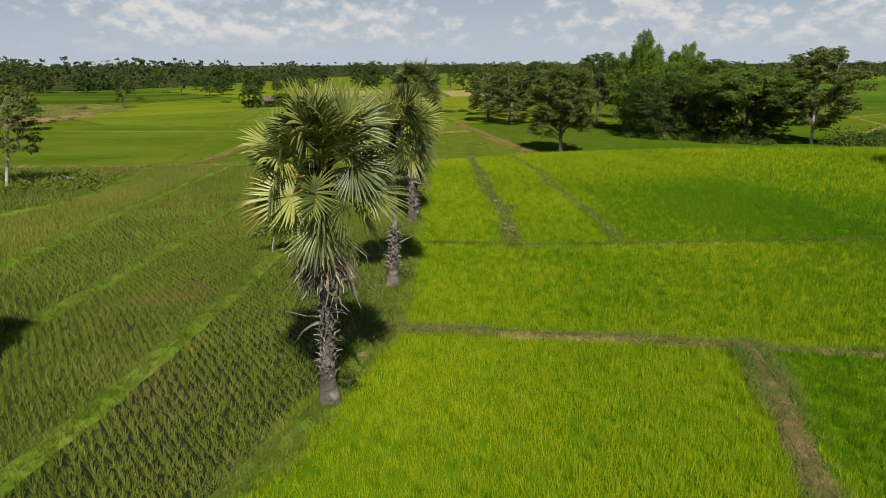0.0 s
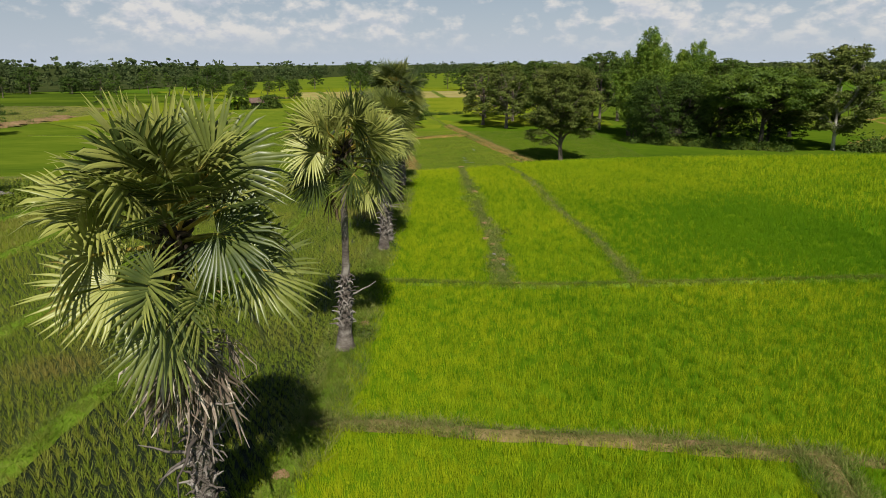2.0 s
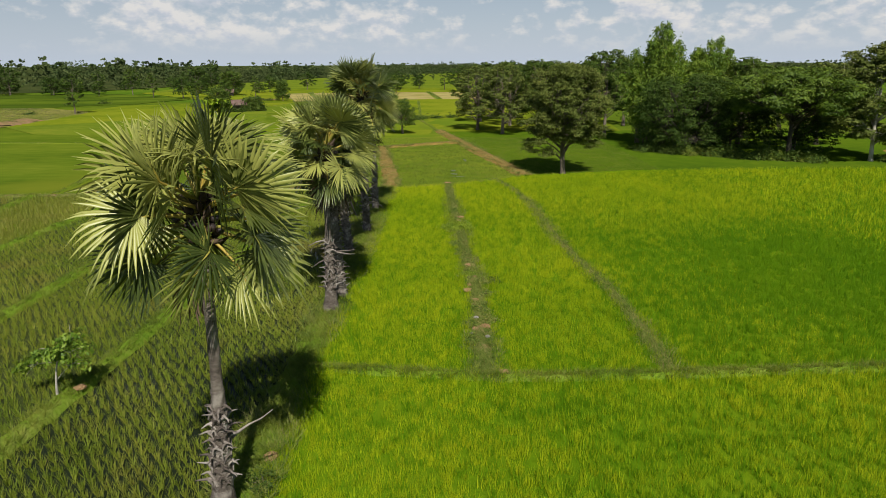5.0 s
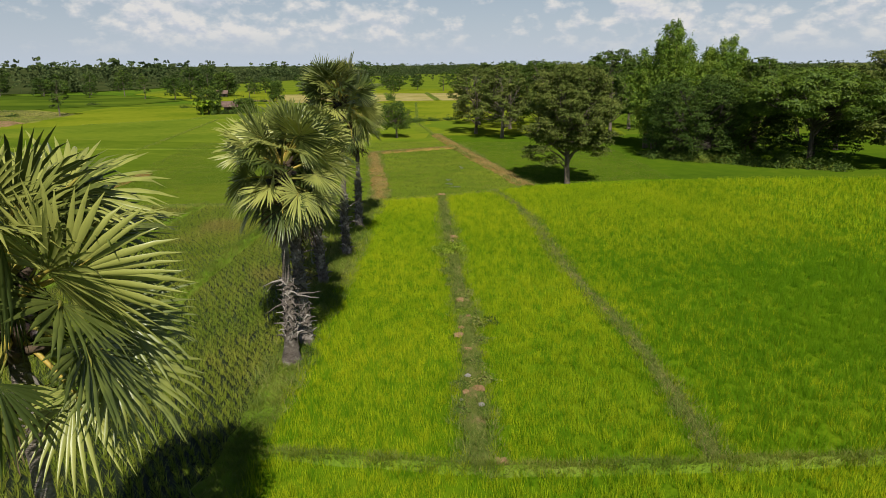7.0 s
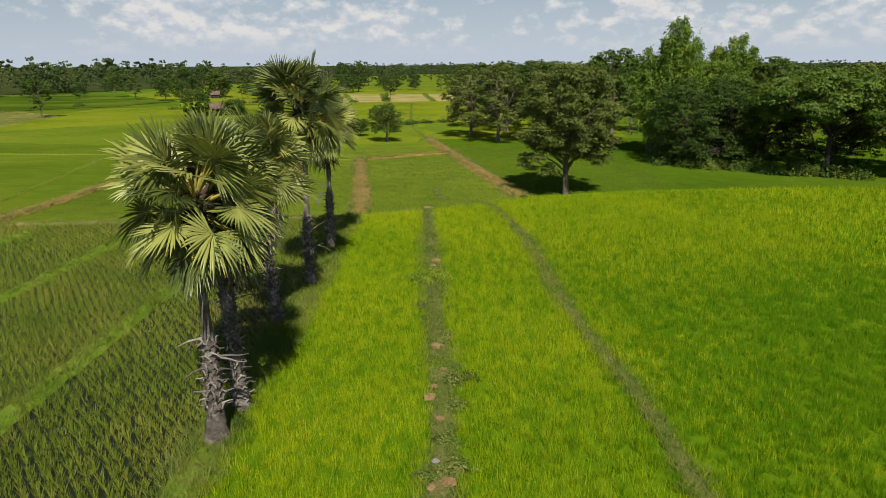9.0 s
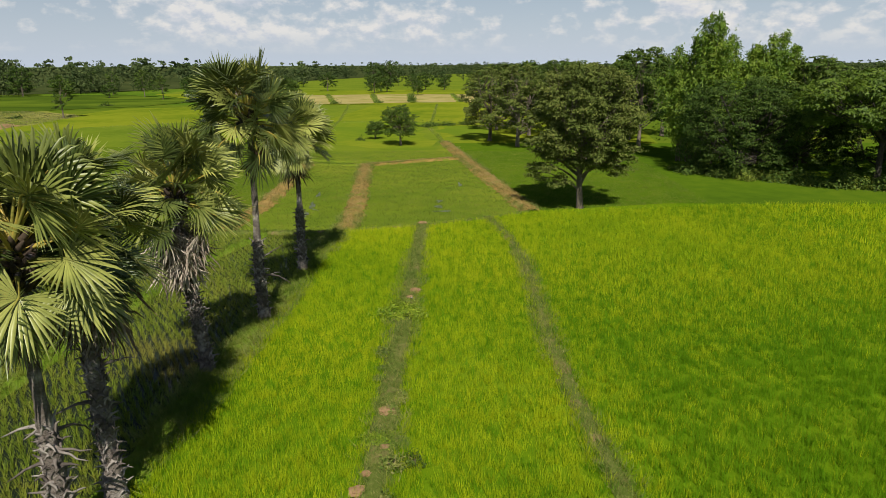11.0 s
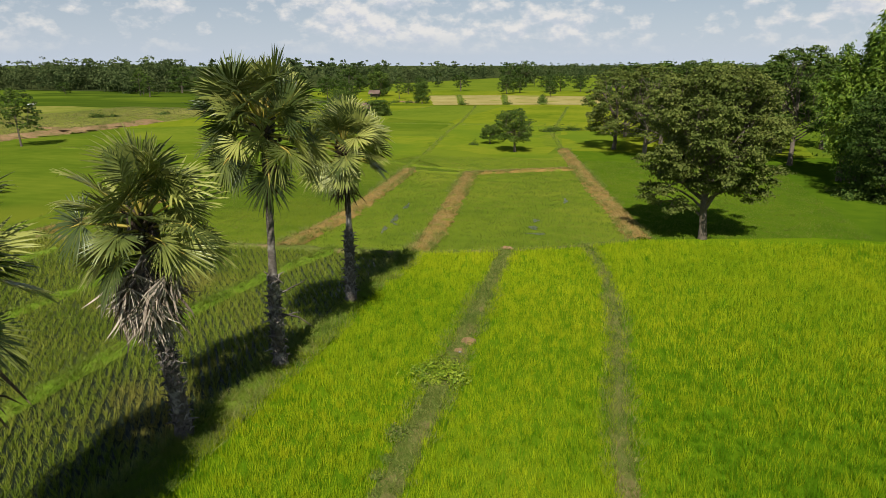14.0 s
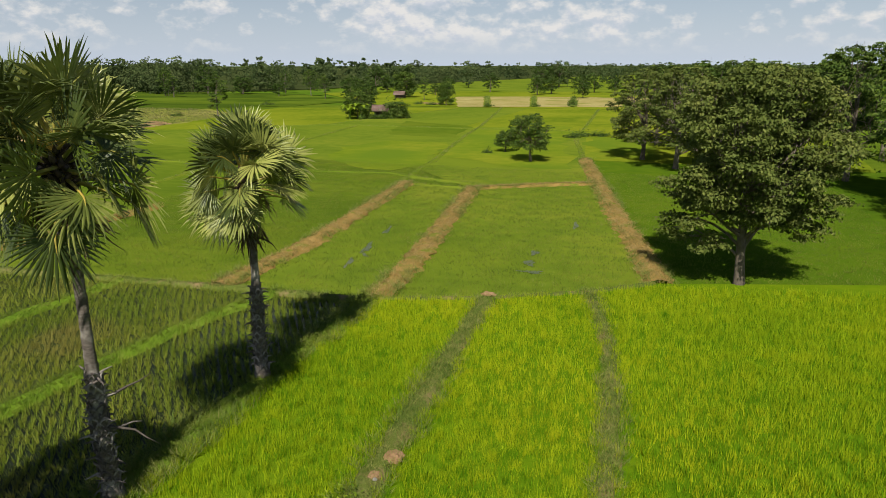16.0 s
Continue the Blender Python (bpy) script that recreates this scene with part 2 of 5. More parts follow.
M_sheath = surface("palm_heart_fibre", ((0.025, 0.018, 0.012), (0.06, 0.042, 0.028), (0.13, 0.09, 0.05)), (3.0, 15.0), 0.9)
M_fruit = surface("dark_palm_fruit", ((0.012, 0.010, 0.010), (0.03, 0.02, 0.018), (0.06, 0.035, 0.02)), (3.0, 15.0), 0.45, gloss=0.5)
M_bark = surface("tree_bark", ((0.08, 0.065, 0.05), (0.15, 0.12, 0.09), (0.26, 0.22, 0.17)), (1.0, 8.0), 0.95, bump=1.0, bump_scale=16.0, stretch=(1, 1, 0.4))
M_darkbark = surface("dark_tree_bark", ((0.025, 0.021, 0.017), (0.05, 0.042, 0.033), (0.09, 0.078, 0.06)), (1.0, 8.0), 0.95, bump=1.0, bump_scale=16.0, stretch=(1, 1, 0.4))
M_pale = surface("pale_bark", ((0.25, 0.22, 0.18), (0.40, 0.37, 0.32), (0.55, 0.52, 0.47)), (1.0, 6.0), 0.9, bump=0.6, bump_scale=14.0)
M_leaf_dry = surface("teak_leaves", ((0.072, 0.10, 0.019), (0.118, 0.15, 0.030), (0.182, 0.203, 0.047)), (0.5, 2.0), 0.6, 0.15, 0.30, gloss=0.10)
M_leaf_dark = surface("dark_tree_leaves", ((0.0288, 0.0594, 0.009), (0.0558, 0.0972, 0.0153), (0.0945, 0.14, 0.0243)), (0.4, 2.0), 0.6, 0.2, 0.4, gloss=0.12)
M_leaf_mid = surface("green_tree_leaves", ((0.042, 0.082, 0.012), (0.078, 0.128, 0.019), (0.135, 0.182, 0.031)), (0.4, 2.0), 0.6, 0.2, 0.4, gloss=0.12)
M_leaf_rain = surface("rain_tree_leaves", ((0.058, 0.105, 0.009), (0.096, 0.158, 0.012), (0.15, 0.21, 0.02)), (0.4, 2.0), 0.55, 0.2, 0.35)
M_leaf_bamboo = surface("bamboo_leaves", ((0.082, 0.16, 0.013), (0.155, 0.25, 0.021), (0.25, 0.335, 0.037)), (0.4, 2.0), 0.5, 0.25, 0.4)
M_leaf_bright = surface("bright_shrub_leaves", ((0.12, 0.215, 0.010), (0.21, 0.31, 0.015), (0.33, 0.40, 0.03)), (0.8, 4.0), 0.5, 0.25, 0.4)
# near-black green: the shade beneath the far trees is in this base colour
M_wood_shade = surface("woodland_floor", ((0.03, 0.045, 0.015), (0.05, 0.065, 0.02), (0.08, 0.09, 0.03)), (0.02, 0.2), 0.95, gloss=0.0)
# leaf greens shifted to blue-grey: distance haze is mixed into the base colour
M_hazy_woods = surface("hazy_far_wood_leaves", ((0.050, 0.080, 0.029), (0.081, 0.112, 0.040), (0.13, 0.16, 0.058)), (0.025, 0.12), 0.8, 0.2, 0.3, gloss=0.0)
M_roof = surface("rusty_roof_sheet", ((0.09, 0.05, 0.04), (0.15, 0.095, 0.075), (0.23, 0.165, 0.14)), (0.8, 5.0), 0.7, bump=0.2)
M_white = surface("white_painted_sheet", ((0.55, 0.54, 0.51), (0.68, 0.67, 0.64), (0.78, 0.77, 0.75)), (0.8, 5.0), 0.6)
M_wood = surface("weathered_boards", ((0.10, 0.075, 0.05), (0.18, 0.14, 0.10), (0.28, 0.23, 0.18)), (0.8, 6.0), 0.9, stretch=(1, 1, 0.2))
M_stone = surface("pale_stone", ((0.18, 0.16, 0.14), (0.25, 0.23, 0.20), (0.34, 0.315, 0.28)), (2.0, 9.0), 0.9, bump=0.8, bump_scale=15.0)

M_puddle = surface("muddy_puddle", ((0.06, 0.08, 0.035), (0.09, 0.11, 0.05), (0.13, 0.145, 0.08)), (0.5, 3.0), 0.35, gloss=0.25)
mw = bpy.data.materials.new("paddy_water")
mw.use_nodes = True
wb = mw.node_tree.nodes["Principled BSDF"]
wb.inputs["Specular IOR Level"].default_value = 0.22
wb.inputs["Base Color"].default_value = (0.018, 0.025, 0.011, 1)
wb.inputs["Roughness"].default_value = 0.08
wb.inputs["IOR"].default_value = 1.33
wn = mw.node_tree.nodes.new("ShaderNodeTexNoise")
wn.inputs["Scale"].default_value = 5.0
wbump = mw.node_tree.nodes.new("ShaderNodeBump")
wbump.inputs["Strength"].default_value, wbump.inputs["Distance"].default_value = 0.12, 0.02
mw.node_tree.links.new(wn.outputs["Fac"], wbump.inputs["Height"])
mw.node_tree.links.new(wbump.outputs[0], wb.inputs["Normal"])
M_water = mw


# ---- mesh helpers ----
def mesh_np(name, verts, faces, mats, mat_ids=None, smooth=False):
    """A mesh from arrays: verts (n, 3); faces: list of (m, 3) or (m, 4) index arrays."""
    me = bpy.data.meshes.new(name)
    verts = np.ascontiguousarray(verts, dtype=np.float32)
    me.vertices.add(len(verts))
    me.vertices.foreach_set("co", verts.ravel())
    loops = np.concatenate([f.ravel() for f in faces]).astype(np.int32)
    sizes = np.concatenate([np.full(len(f), f.shape[1]) for f in faces]).astype(np.int32)
    me.loops.add(len(loops))
    me.loops.foreach_set("vertex_index", loops)
    me.polygons.add(len(sizes))
    starts = np.concatenate([[0], np.cumsum(sizes)[:-1]]).astype(np.int32)
    me.polygons.foreach_set("loop_start", starts)
    me.polygons.foreach_set("loop_total", sizes)
    for m in (mats if isinstance(mats, (list, tuple)) else [mats]):
        me.materials.append(m)
    if mat_ids is not None:
        me.polygons.foreach_set("material_index", np.asarray(mat_ids, dtype=np.int32))
    if smooth:
        me.polygons.foreach_set("use_smooth", np.ones(len(sizes), dtype=bool))
    me.update(calc_edges=True)
    return me


def thing(name, me, label="", category="", kind="", group=""):
    return tagged(new(name, me), label, category, group, kind)


def child(name, me, parent, label="", m=None):
    ob = new(name, me)
    ob.parent = parent
    if m is not None:
        ob.matrix_basis = m
    if label:
        ob["label"] = label
    return ob


def blades(rng, pts, per, height, width, lean, radius, flat=False):
    """Grass: per blades round every point. Each blade is a bent, pointed strip."""
    n = len(pts) * per
    b = np.repeat(pts, per, axis=0)
    a = rng.uniform(0, 2 * np.pi, n)
    r = radius * np.sqrt(rng.uniform(0, 1, n))
    base = b + np.stack([r * np.cos(a), r * np.sin(a), np.zeros(n)], 1)
    d = a + rng.normal(0, 0.7, n)
    h = height * rng.uniform(0.65, 1.15, n)
    l = h * lean * rng.uniform(0.3, 1.5, n)
    f = rng.uniform(0, np.pi, n)
    side = np.stack([np.cos(f), np.sin(f), np.zeros(n)], 1) * (width * rng.uniform(0.7, 1.3, n) / 2)[:, None]
    out_ = np.stack([np.cos(d), np.sin(d), np.zeros(n)], 1)
    up = np.array([0, 0, 1.0])
    if flat:
        v = np.stack([base + side, base - side, base + out_ * l[:, None] + up * h[:, None]], 1)
        i = np.arange(n)[:, None] * 3
        return v.reshape(-1, 3), [i + np.array([0, 1, 2])]
    mid = base + out_ * (l * 0.35)[:, None] + up * (h * 0.6)[:, None]
    tip = base + out_ * l[:, None] + up * (h * (1 - 0.25 * lean))[:, None]
    v = np.stack([base + side, base - side, mid - side * 0.85, mid + side * 0.85, tip], 1)
    i = np.arange(n)[:, None] * 5
    return v.reshape(-1, 3), [i + np.array([0, 1, 2, 3]), i + np.array([3, 2, 4])]


def tube(path, radii, sides=7, cap=False, wob=0.0, rng=None):
    """A tapered tube along a path of points."""
    path = np.asarray(path, float)
    n = len(path)
    tang = np.gradient(path, axis=0)
    tang /= np.linalg.norm(tang, axis=1)[:, None] + 1e-9
    ref = np.array([1.0, 0, 0]) if abs(tang[0][0]) < 0.8 else np.array([0, 1.0, 0])
    u = np.cross(tang, ref)
    u /= np.linalg.norm(u, axis=1)[:, None]
    w = np.cross(tang, u)
    ang = np.arange(sides) * 2 * np.pi / sides
    rad = np.asarray(radii, float)[:, None] * np.ones((1, sides))
    if wob and rng is not None:
        rad = rad * (1 + rng.normal(0, wob, rad.shape))
    v = path[:, None, :] + rad[..., None] * (np.cos(ang)[None, :, None] * u[:, None, :] + np.sin(ang)[None, :, None] * w[:, None, :])
    v = v.reshape(-1, 3)
    i, j = np.meshgrid(np.arange(n - 1), np.arange(sides), indexing="ij")
    a = (i * sides + j).ravel()
    b = (i * sides + (j + 1) % sides).ravel()
    q = np.stack([a, b, b + sides, a + sides], 1)
    faces = [q]
    if cap:
        c = len(v)
        v = np.vstack([v, path[-1:]])
        k = np.arange(sides)
        faces.append(np.stack([(n - 1) * sides + k, (n - 1) * sides + (k + 1) % sides, np.full(sides, c)], 1))
    return v, faces


def merge(parts):
    """Joins (verts, faces) pairs into one; quads first, then triangles."""
    vs, f3, f4, o = [], [], [], 0
    for v, fs in parts:
        vs.append(v)
        for f in fs:
            (f4 if f.shape[1] == 4 else f3).append(f + o)
        o += len(v)
    faces = [np.concatenate(f) for f in (f4, f3) if f]
    return np.vstack(vs), faces


def line_points(pts, step):
    """Points and directions every step metres along a smooth line."""
    p = np.asarray(pts, float)
    seg = np.linalg.norm(np.diff(p, axis=0), axis=1)
    s = np.concatenate([[0], np.cumsum(seg)])
    t = np.arange(0, s[-1] + step * 0.5, step)
    q = np.stack([np.interp(t, s, p[:, k]) for k in range(2)], 1)
    k = max(1, int(1.5 / step))
    pad = np.pad(q, ((k, k), (0, 0)), mode="edge")
    sm = np.stack([np.convolve(pad[:, c], np.ones(2 * k + 1) / (2 * k + 1), "valid") for c in range(2)], 1)
    w = np.minimum(1, np.minimum(np.arange(len(q)), np.arange(len(q))[::-1]) / k)[:, None]
    q = q * (1 - w) + sm * w
    d = np.gradient(q, axis=0)
    d /= np.linalg.norm(d, axis=1)[:, None] + 1e-9
    return q, d


def inside(pts, poly):
    x, y = pts[:, 0], pts[:, 1]
    r = np.zeros(len(pts), bool)
    p = np.asarray(poly, float)
    for (x0, y0), (x1, y1) in zip(p, np.roll(p, -1, axis=0)):
        c = (y0 > y) != (y1 > y)
        with np.errstate(divide="ignore", invalid="ignore"):
            r ^= c & (x < (x1 - x0) * (y - y0) / (y1 - y0) + x0)
    return r


def far_from(pts, lines, gap):
    """Which points keep gap metres from all lines."""
    ok = np.ones(len(pts), bool)
    for ln, half in lines:
        q = line_points(ln, 0.4)[0]
        lo, hi = q.min(0) - 2, q.max(0) + 2
        idx = np.where(ok & np.all((pts[:, :2] > lo) & (pts[:, :2] < hi), axis=1))[0]
        for c in range(0, len(idx), 4000):
            k = idx[c:c + 4000]
            d2 = ((pts[k, None, :2] - q[None]) ** 2).sum(2).min(1)
            ok[k] = d2 > (half + gap) ** 2
    return ok


# ---- ground and fields ----
rng = np.random.default_rng(7)
GROUND_Z = -0.34


def sheet(name, poly, z, material, label, category="field"):
    me = bpy.data.meshes.new(name)
    bm = bmesh.new()
    vs = [bm.verts.new((x, y, z)) for x, y in poly]
    f = bm.faces.new(vs)
    if f.normal.z < 0:
        f.normal_flip()
    bm.to_mesh(me)
    bm.free()
    me.materials.append(material)
    return thing(name, me, label, category, "structure")


g = 4500
sheet("ground", [(-g, -g), (g, -g), (g, g), (-g, g)], GROUND_Z, M_land, "flat green open grassland reaching the horizon", "ground")

# lines of the dikes
DIKE_PALM = [(-7.2, 6), (-5.9, 11), (-5.3, 13.7), (-4.4, 15.7), (-3.7, 18.2), (-2.9, 20.9), (-2.3, 26.5), (-2.3, 30), (-2.1, 42), (-2.1, 50), (-2.0, 58), (-1.9, 70.6)]
DIKE_L1 = [(-12.6, 4), (-11.3, 14.5), (-10.7, 18.6), (-10.1, 24.1), (-9.4, 33.3), (-8.9, 43.7), (-8.7, 51.5), (-8.6, 58), (-7.9, 65), (-6.6, 70.3)]
DIKE_L2 = [(-17.6, 4), (-17.0, 23.3), (-16.5, 28.5), (-15.9, 36.9), (-15.8, 54), (-15.2, 64), (-14.7, 69.4)]
DIKE_L3 = [(-24.0, 10), (-23.0, 32.5), (-23.4, 41.1), (-22.8, 54), (-22.1, 66.4)]
DIKE_L4 = [(-30.4, 68.4), (-29.2, 60), (-28.6, 53.2), (-30.0, 47), (-33, 42), (-38, 36)]
DIKE_T = [(-75, 66.5), (-45, 68.2), (-29.8, 68.5), (-22, 68.8), (-9.7, 70.0), (-1.9, 70.5), (3.0, 72.2), (7.3, 74.4), (10.2, 76.6)]
DIKE_R1 = [(-2.6, 24.0), (-1.0, 24.0), (2.5, 23.5), (6.7, 23.0), (11.1, 22.2)]
DIKE_R1B = [(11.1, 22.2), (15.8, 21.5), (40, 19)]
DIKE_R1C = [(11.2, 22.2), (10.5, 18.4), (9.6, 15.3), (9.1, 13.4), (8.2, 9)]
DIKE_R2 = [(-2.0, 37.0), (4.6, 36.1), (10.2, 36.3), (16, 36.6), (20, 36.9), (45, 38)]
DIKE_M1 = [(4.1, 36.2), (4.1, 40), (4.2, 44.7), (3.8, 52.7), (3.5, 61.6), (3.1, 72.0)]
DIKE_M2 = [(10.4, 36.4), (10.4, 44), (9.8, 49), (9.4, 54), (9.2, 63), (8.6, 69), (7.4, 74.2)]
RED_B1 = [(-9.5, 70.1), (-9.2, 77.7), (-10.2, 89), (-11.2, 99.2)]
RED_B2 = [(-1.7, 70.9), (-2.2, 77.5), (-3.6, 88), (-4.9, 98.2)]
RED_B3 = [(10.4, 76.8), (9.4, 82), (7.9, 89.1), (5.0, 104.2), (2.2, 118.6)]
RED_B4 = [(-4.9, 98.2), (0.1, 101.2), (4.8, 103.5)]
BANK_A = [(-82, 99), (-79, 107), (-77.5, 114), (-76.5, 122), (-75.5, 130), (-75.2, 137), (-76, 143)]
BANK_B = [(-76, 110), (-82, 115), (-100, 119)]
BANK_C = [(-73, 122), (-78, 126), (-90, 130)]
RED_L = [(-26.0, 69), (-25.4, 77.9), (-25.2, 84)]


def ragged(poly, amp, step=2.5):
    """The outline with uneven edges."""
    r = np.random.default_rng(int(abs(poly[0][0]) * 10))
    out_ = []
    for (x0, y0), (x1, y1) in zip(poly, poly[1:] + poly[:1]):
        n = max(1, int(math.hypot(x1 - x0, y1 - y0) / step))
        for k in range(n):
            out_.append((x0 + (x1 - x0) * k / n + r.normal(0, amp), y0 + (y1 - y0) * k / n + r.normal(0, amp)))
    return out_


def paddy(name, poly, z, material, label):
    return sheet(name, poly, z, material, label, "paddy field")


RIGHT_NEAR = [(-6.6, 6), (-5.3, 13.7), (-3.7, 18.2), (-2.3, 26.5), (-2.1, 42), (-2.0, 58), (-1.9, 70.5), (3.0, 72.2), (10.2, 76.6), (20.5, 79.6), (60, 80), (70, 60), (70, 6)]
sheet("meadow", [(-160, 60), (80, 60), (80, 206), (-160, 206)], -0.30, M_green, "green grassland between the paddies", "ground")
paddy("rice_field", RIGHT_NEAR, -0.14, M_rice_bed, "dense bright yellow-green rice paddy")
paddy("transplanted_paddy", [(-12.6, 4), (-10.7, 18.6), (-9.4, 33.3), (-8.9, 43.7), (-8.6, 58), (-6.6, 70.3), (-1.9, 70.5), (-2.1, 42), (-2.3, 26.5), (-3.7, 18.2), (-5.3, 13.7), (-7.2, 6)], -0.27, M_water, "flooded paddy with rows of young rice")
paddy("transplanted_paddy", [(-17.6, 4), (-16.5, 28.5), (-15.9, 36.9), (-15.8, 54), (-14.7, 69.4), (-6.6, 70.3), (-8.6, 58), (-8.9, 43.7), (-9.4, 33.3), (-10.7, 18.6), (-12.6, 4)], -0.265, M_mud, "wet muddy paddy with young rice")
paddy("transplanted_paddy", [(-24, 4), (-23, 32.5), (-22.1, 68.7), (-14.7, 69.4), (-15.8, 54), (-16.5, 28.5), (-17.6, 4)], -0.26, M_mud, "wet muddy paddy with young rice")
paddy("transplanted_paddy", [(-75, 4), (-75, 66.5), (-29.8, 68.5), (-22.1, 68.7), (-23, 32.5), (-24, 4)], -0.255, M_olive, "olive-green paddy with thin young rice")
paddy("grass_field", [(-2.0, 71), (3.0, 72.2), (10.2, 76.6), (7.9, 89.1), (4.8, 103.5), (0.1, 101.2), (-4.9, 98.2)], -0.25, M_fresh, "wet green young rice paddy between bare dikes")
paddy("grass_field", [(-9.5, 70.2), (-2.0, 71), (-4.9, 98.2), (-11.2, 99.2)], -0.245, M_fresh, "wet green young rice paddy between bare dikes")
paddy("grass_field", [(-75, 66.6), (-9.7, 70.1), (-11.2, 99.2), (-14, 108), (-60, 118)], -0.24, M_green, "smooth green rice paddy")
paddy("grass_field", [(10.2, 76.6), (20.5, 79.6), (60, 80), (60, 119), (3.0, 119), (5.0, 104)], -0.235, M_deep, "deep green grass beneath the grove")
paddy("grass_field", [(-60, 118), (-14, 108), (-4.9, 98.2), (4.8, 103.5), (2.2, 118.6), (-1, 150), (-46, 150), (-72, 130)], -0.23, M_fresh, "green rice paddy")
paddy("grass_field", [(-72, 130), (-46, 150), (-36, 203), (-80, 190), (-78, 150)], -0.225, M_lush, "bright yellow-green rice paddy")
paddy("grass_field", [(-46, 150), (-22, 150), (-20, 204), (-36, 203)], -0.22, M_fresh, "green rice paddy")
paddy("grass_field", [(-22, 150), (-1, 150), (2.2, 118.6), (30, 118), (40, 204), (-20, 204)], -0.215, M_lush, "bright yellow-green rice paddy")
paddy("dry_meadow", ragged([(-83, 97), (-78, 107), (-74, 120), (-73, 133), (-73.5, 145), (-75.5, 166), (-97, 184), (-140, 185), (-150, 100)], 0.7), -0.21, M_hay, "pale dry grass meadow")
paddy("grass_field", [(-60, 205), (60, 205), (110, 300), (-60, 300), (-110, 268)], -0.23, M_lush, "bright green open paddies")
# the cloud shadow on these fields is only this sheet's darker colour
paddy("grass_field", ragged([(-240, 176), (-97, 176), (-82, 200), (-74, 226), (-112, 262), (-270, 268)], 2.0, 9), -0.205, M_cloud_shadow, "green fields in front of the woods with a cloud shadow painted in")
paddy("grass_field", [(60, 80), (180, 70), (240, 190), (60, 150)], -0.22, M_green, "bright green paddy beyond the grove")
paddy("grass_field", ragged([(-27, 113.5), (-19, 105.5), (-14.7, 105.5), (-14.2, 114), (-16.7, 130), (-25.8, 130.2), (-28.5, 124)], 0.5), -0.211, M_lime, "yellowing green rice paddy")
paddy("grass_field", ragged([(-36, 161.6), (-20.4, 154.1), (-17.8, 137), (-28.7, 137.2)], 0.4), -0.211, M_green, "deep green rice paddy")
paddy("grass_field", ragged([(-13.8, 117), (-17.0, 136), (-19.0, 154.1), (-5.5, 158.5), (0.2, 121), (1.2, 112), (-4, 111)], 0.6), -0.211, M_lime, "yellowing green rice paddy")
paddy("grass_field", ragged([(2.6, 120.5), (9, 121), (9, 143), (-0.5, 143)], 0.5), -0.211, M_lime, "yellowing green rice paddy")
STRIP_NEAR = [(-39.4, 204.2), (-31.4, 206.4), (-20.4, 209.5), (-11.2, 212.1), (1.8, 213.5), (26, 217)]
STRIP_FAR = [(-55.5, 254.4), (-44.5, 257.3), (-29.9, 261.2), (-17, 260.8), (-2.4, 261), (22, 263)]
for (xa, ya), (xb, yb), (xc, yc), (xd, yd) in zip(STRIP_NEAR, STRIP_NEAR[1:], STRIP_FAR[1:], STRIP_FAR):
    paddy("stubble_field", ragged([(xa + 0.9, ya), (xb - 0.9, yb), (xc - 1.1, yc), (xd + 1.1, yd)], 0.25, 3), -0.19, M_straw, "harvested pale straw-coloured field")


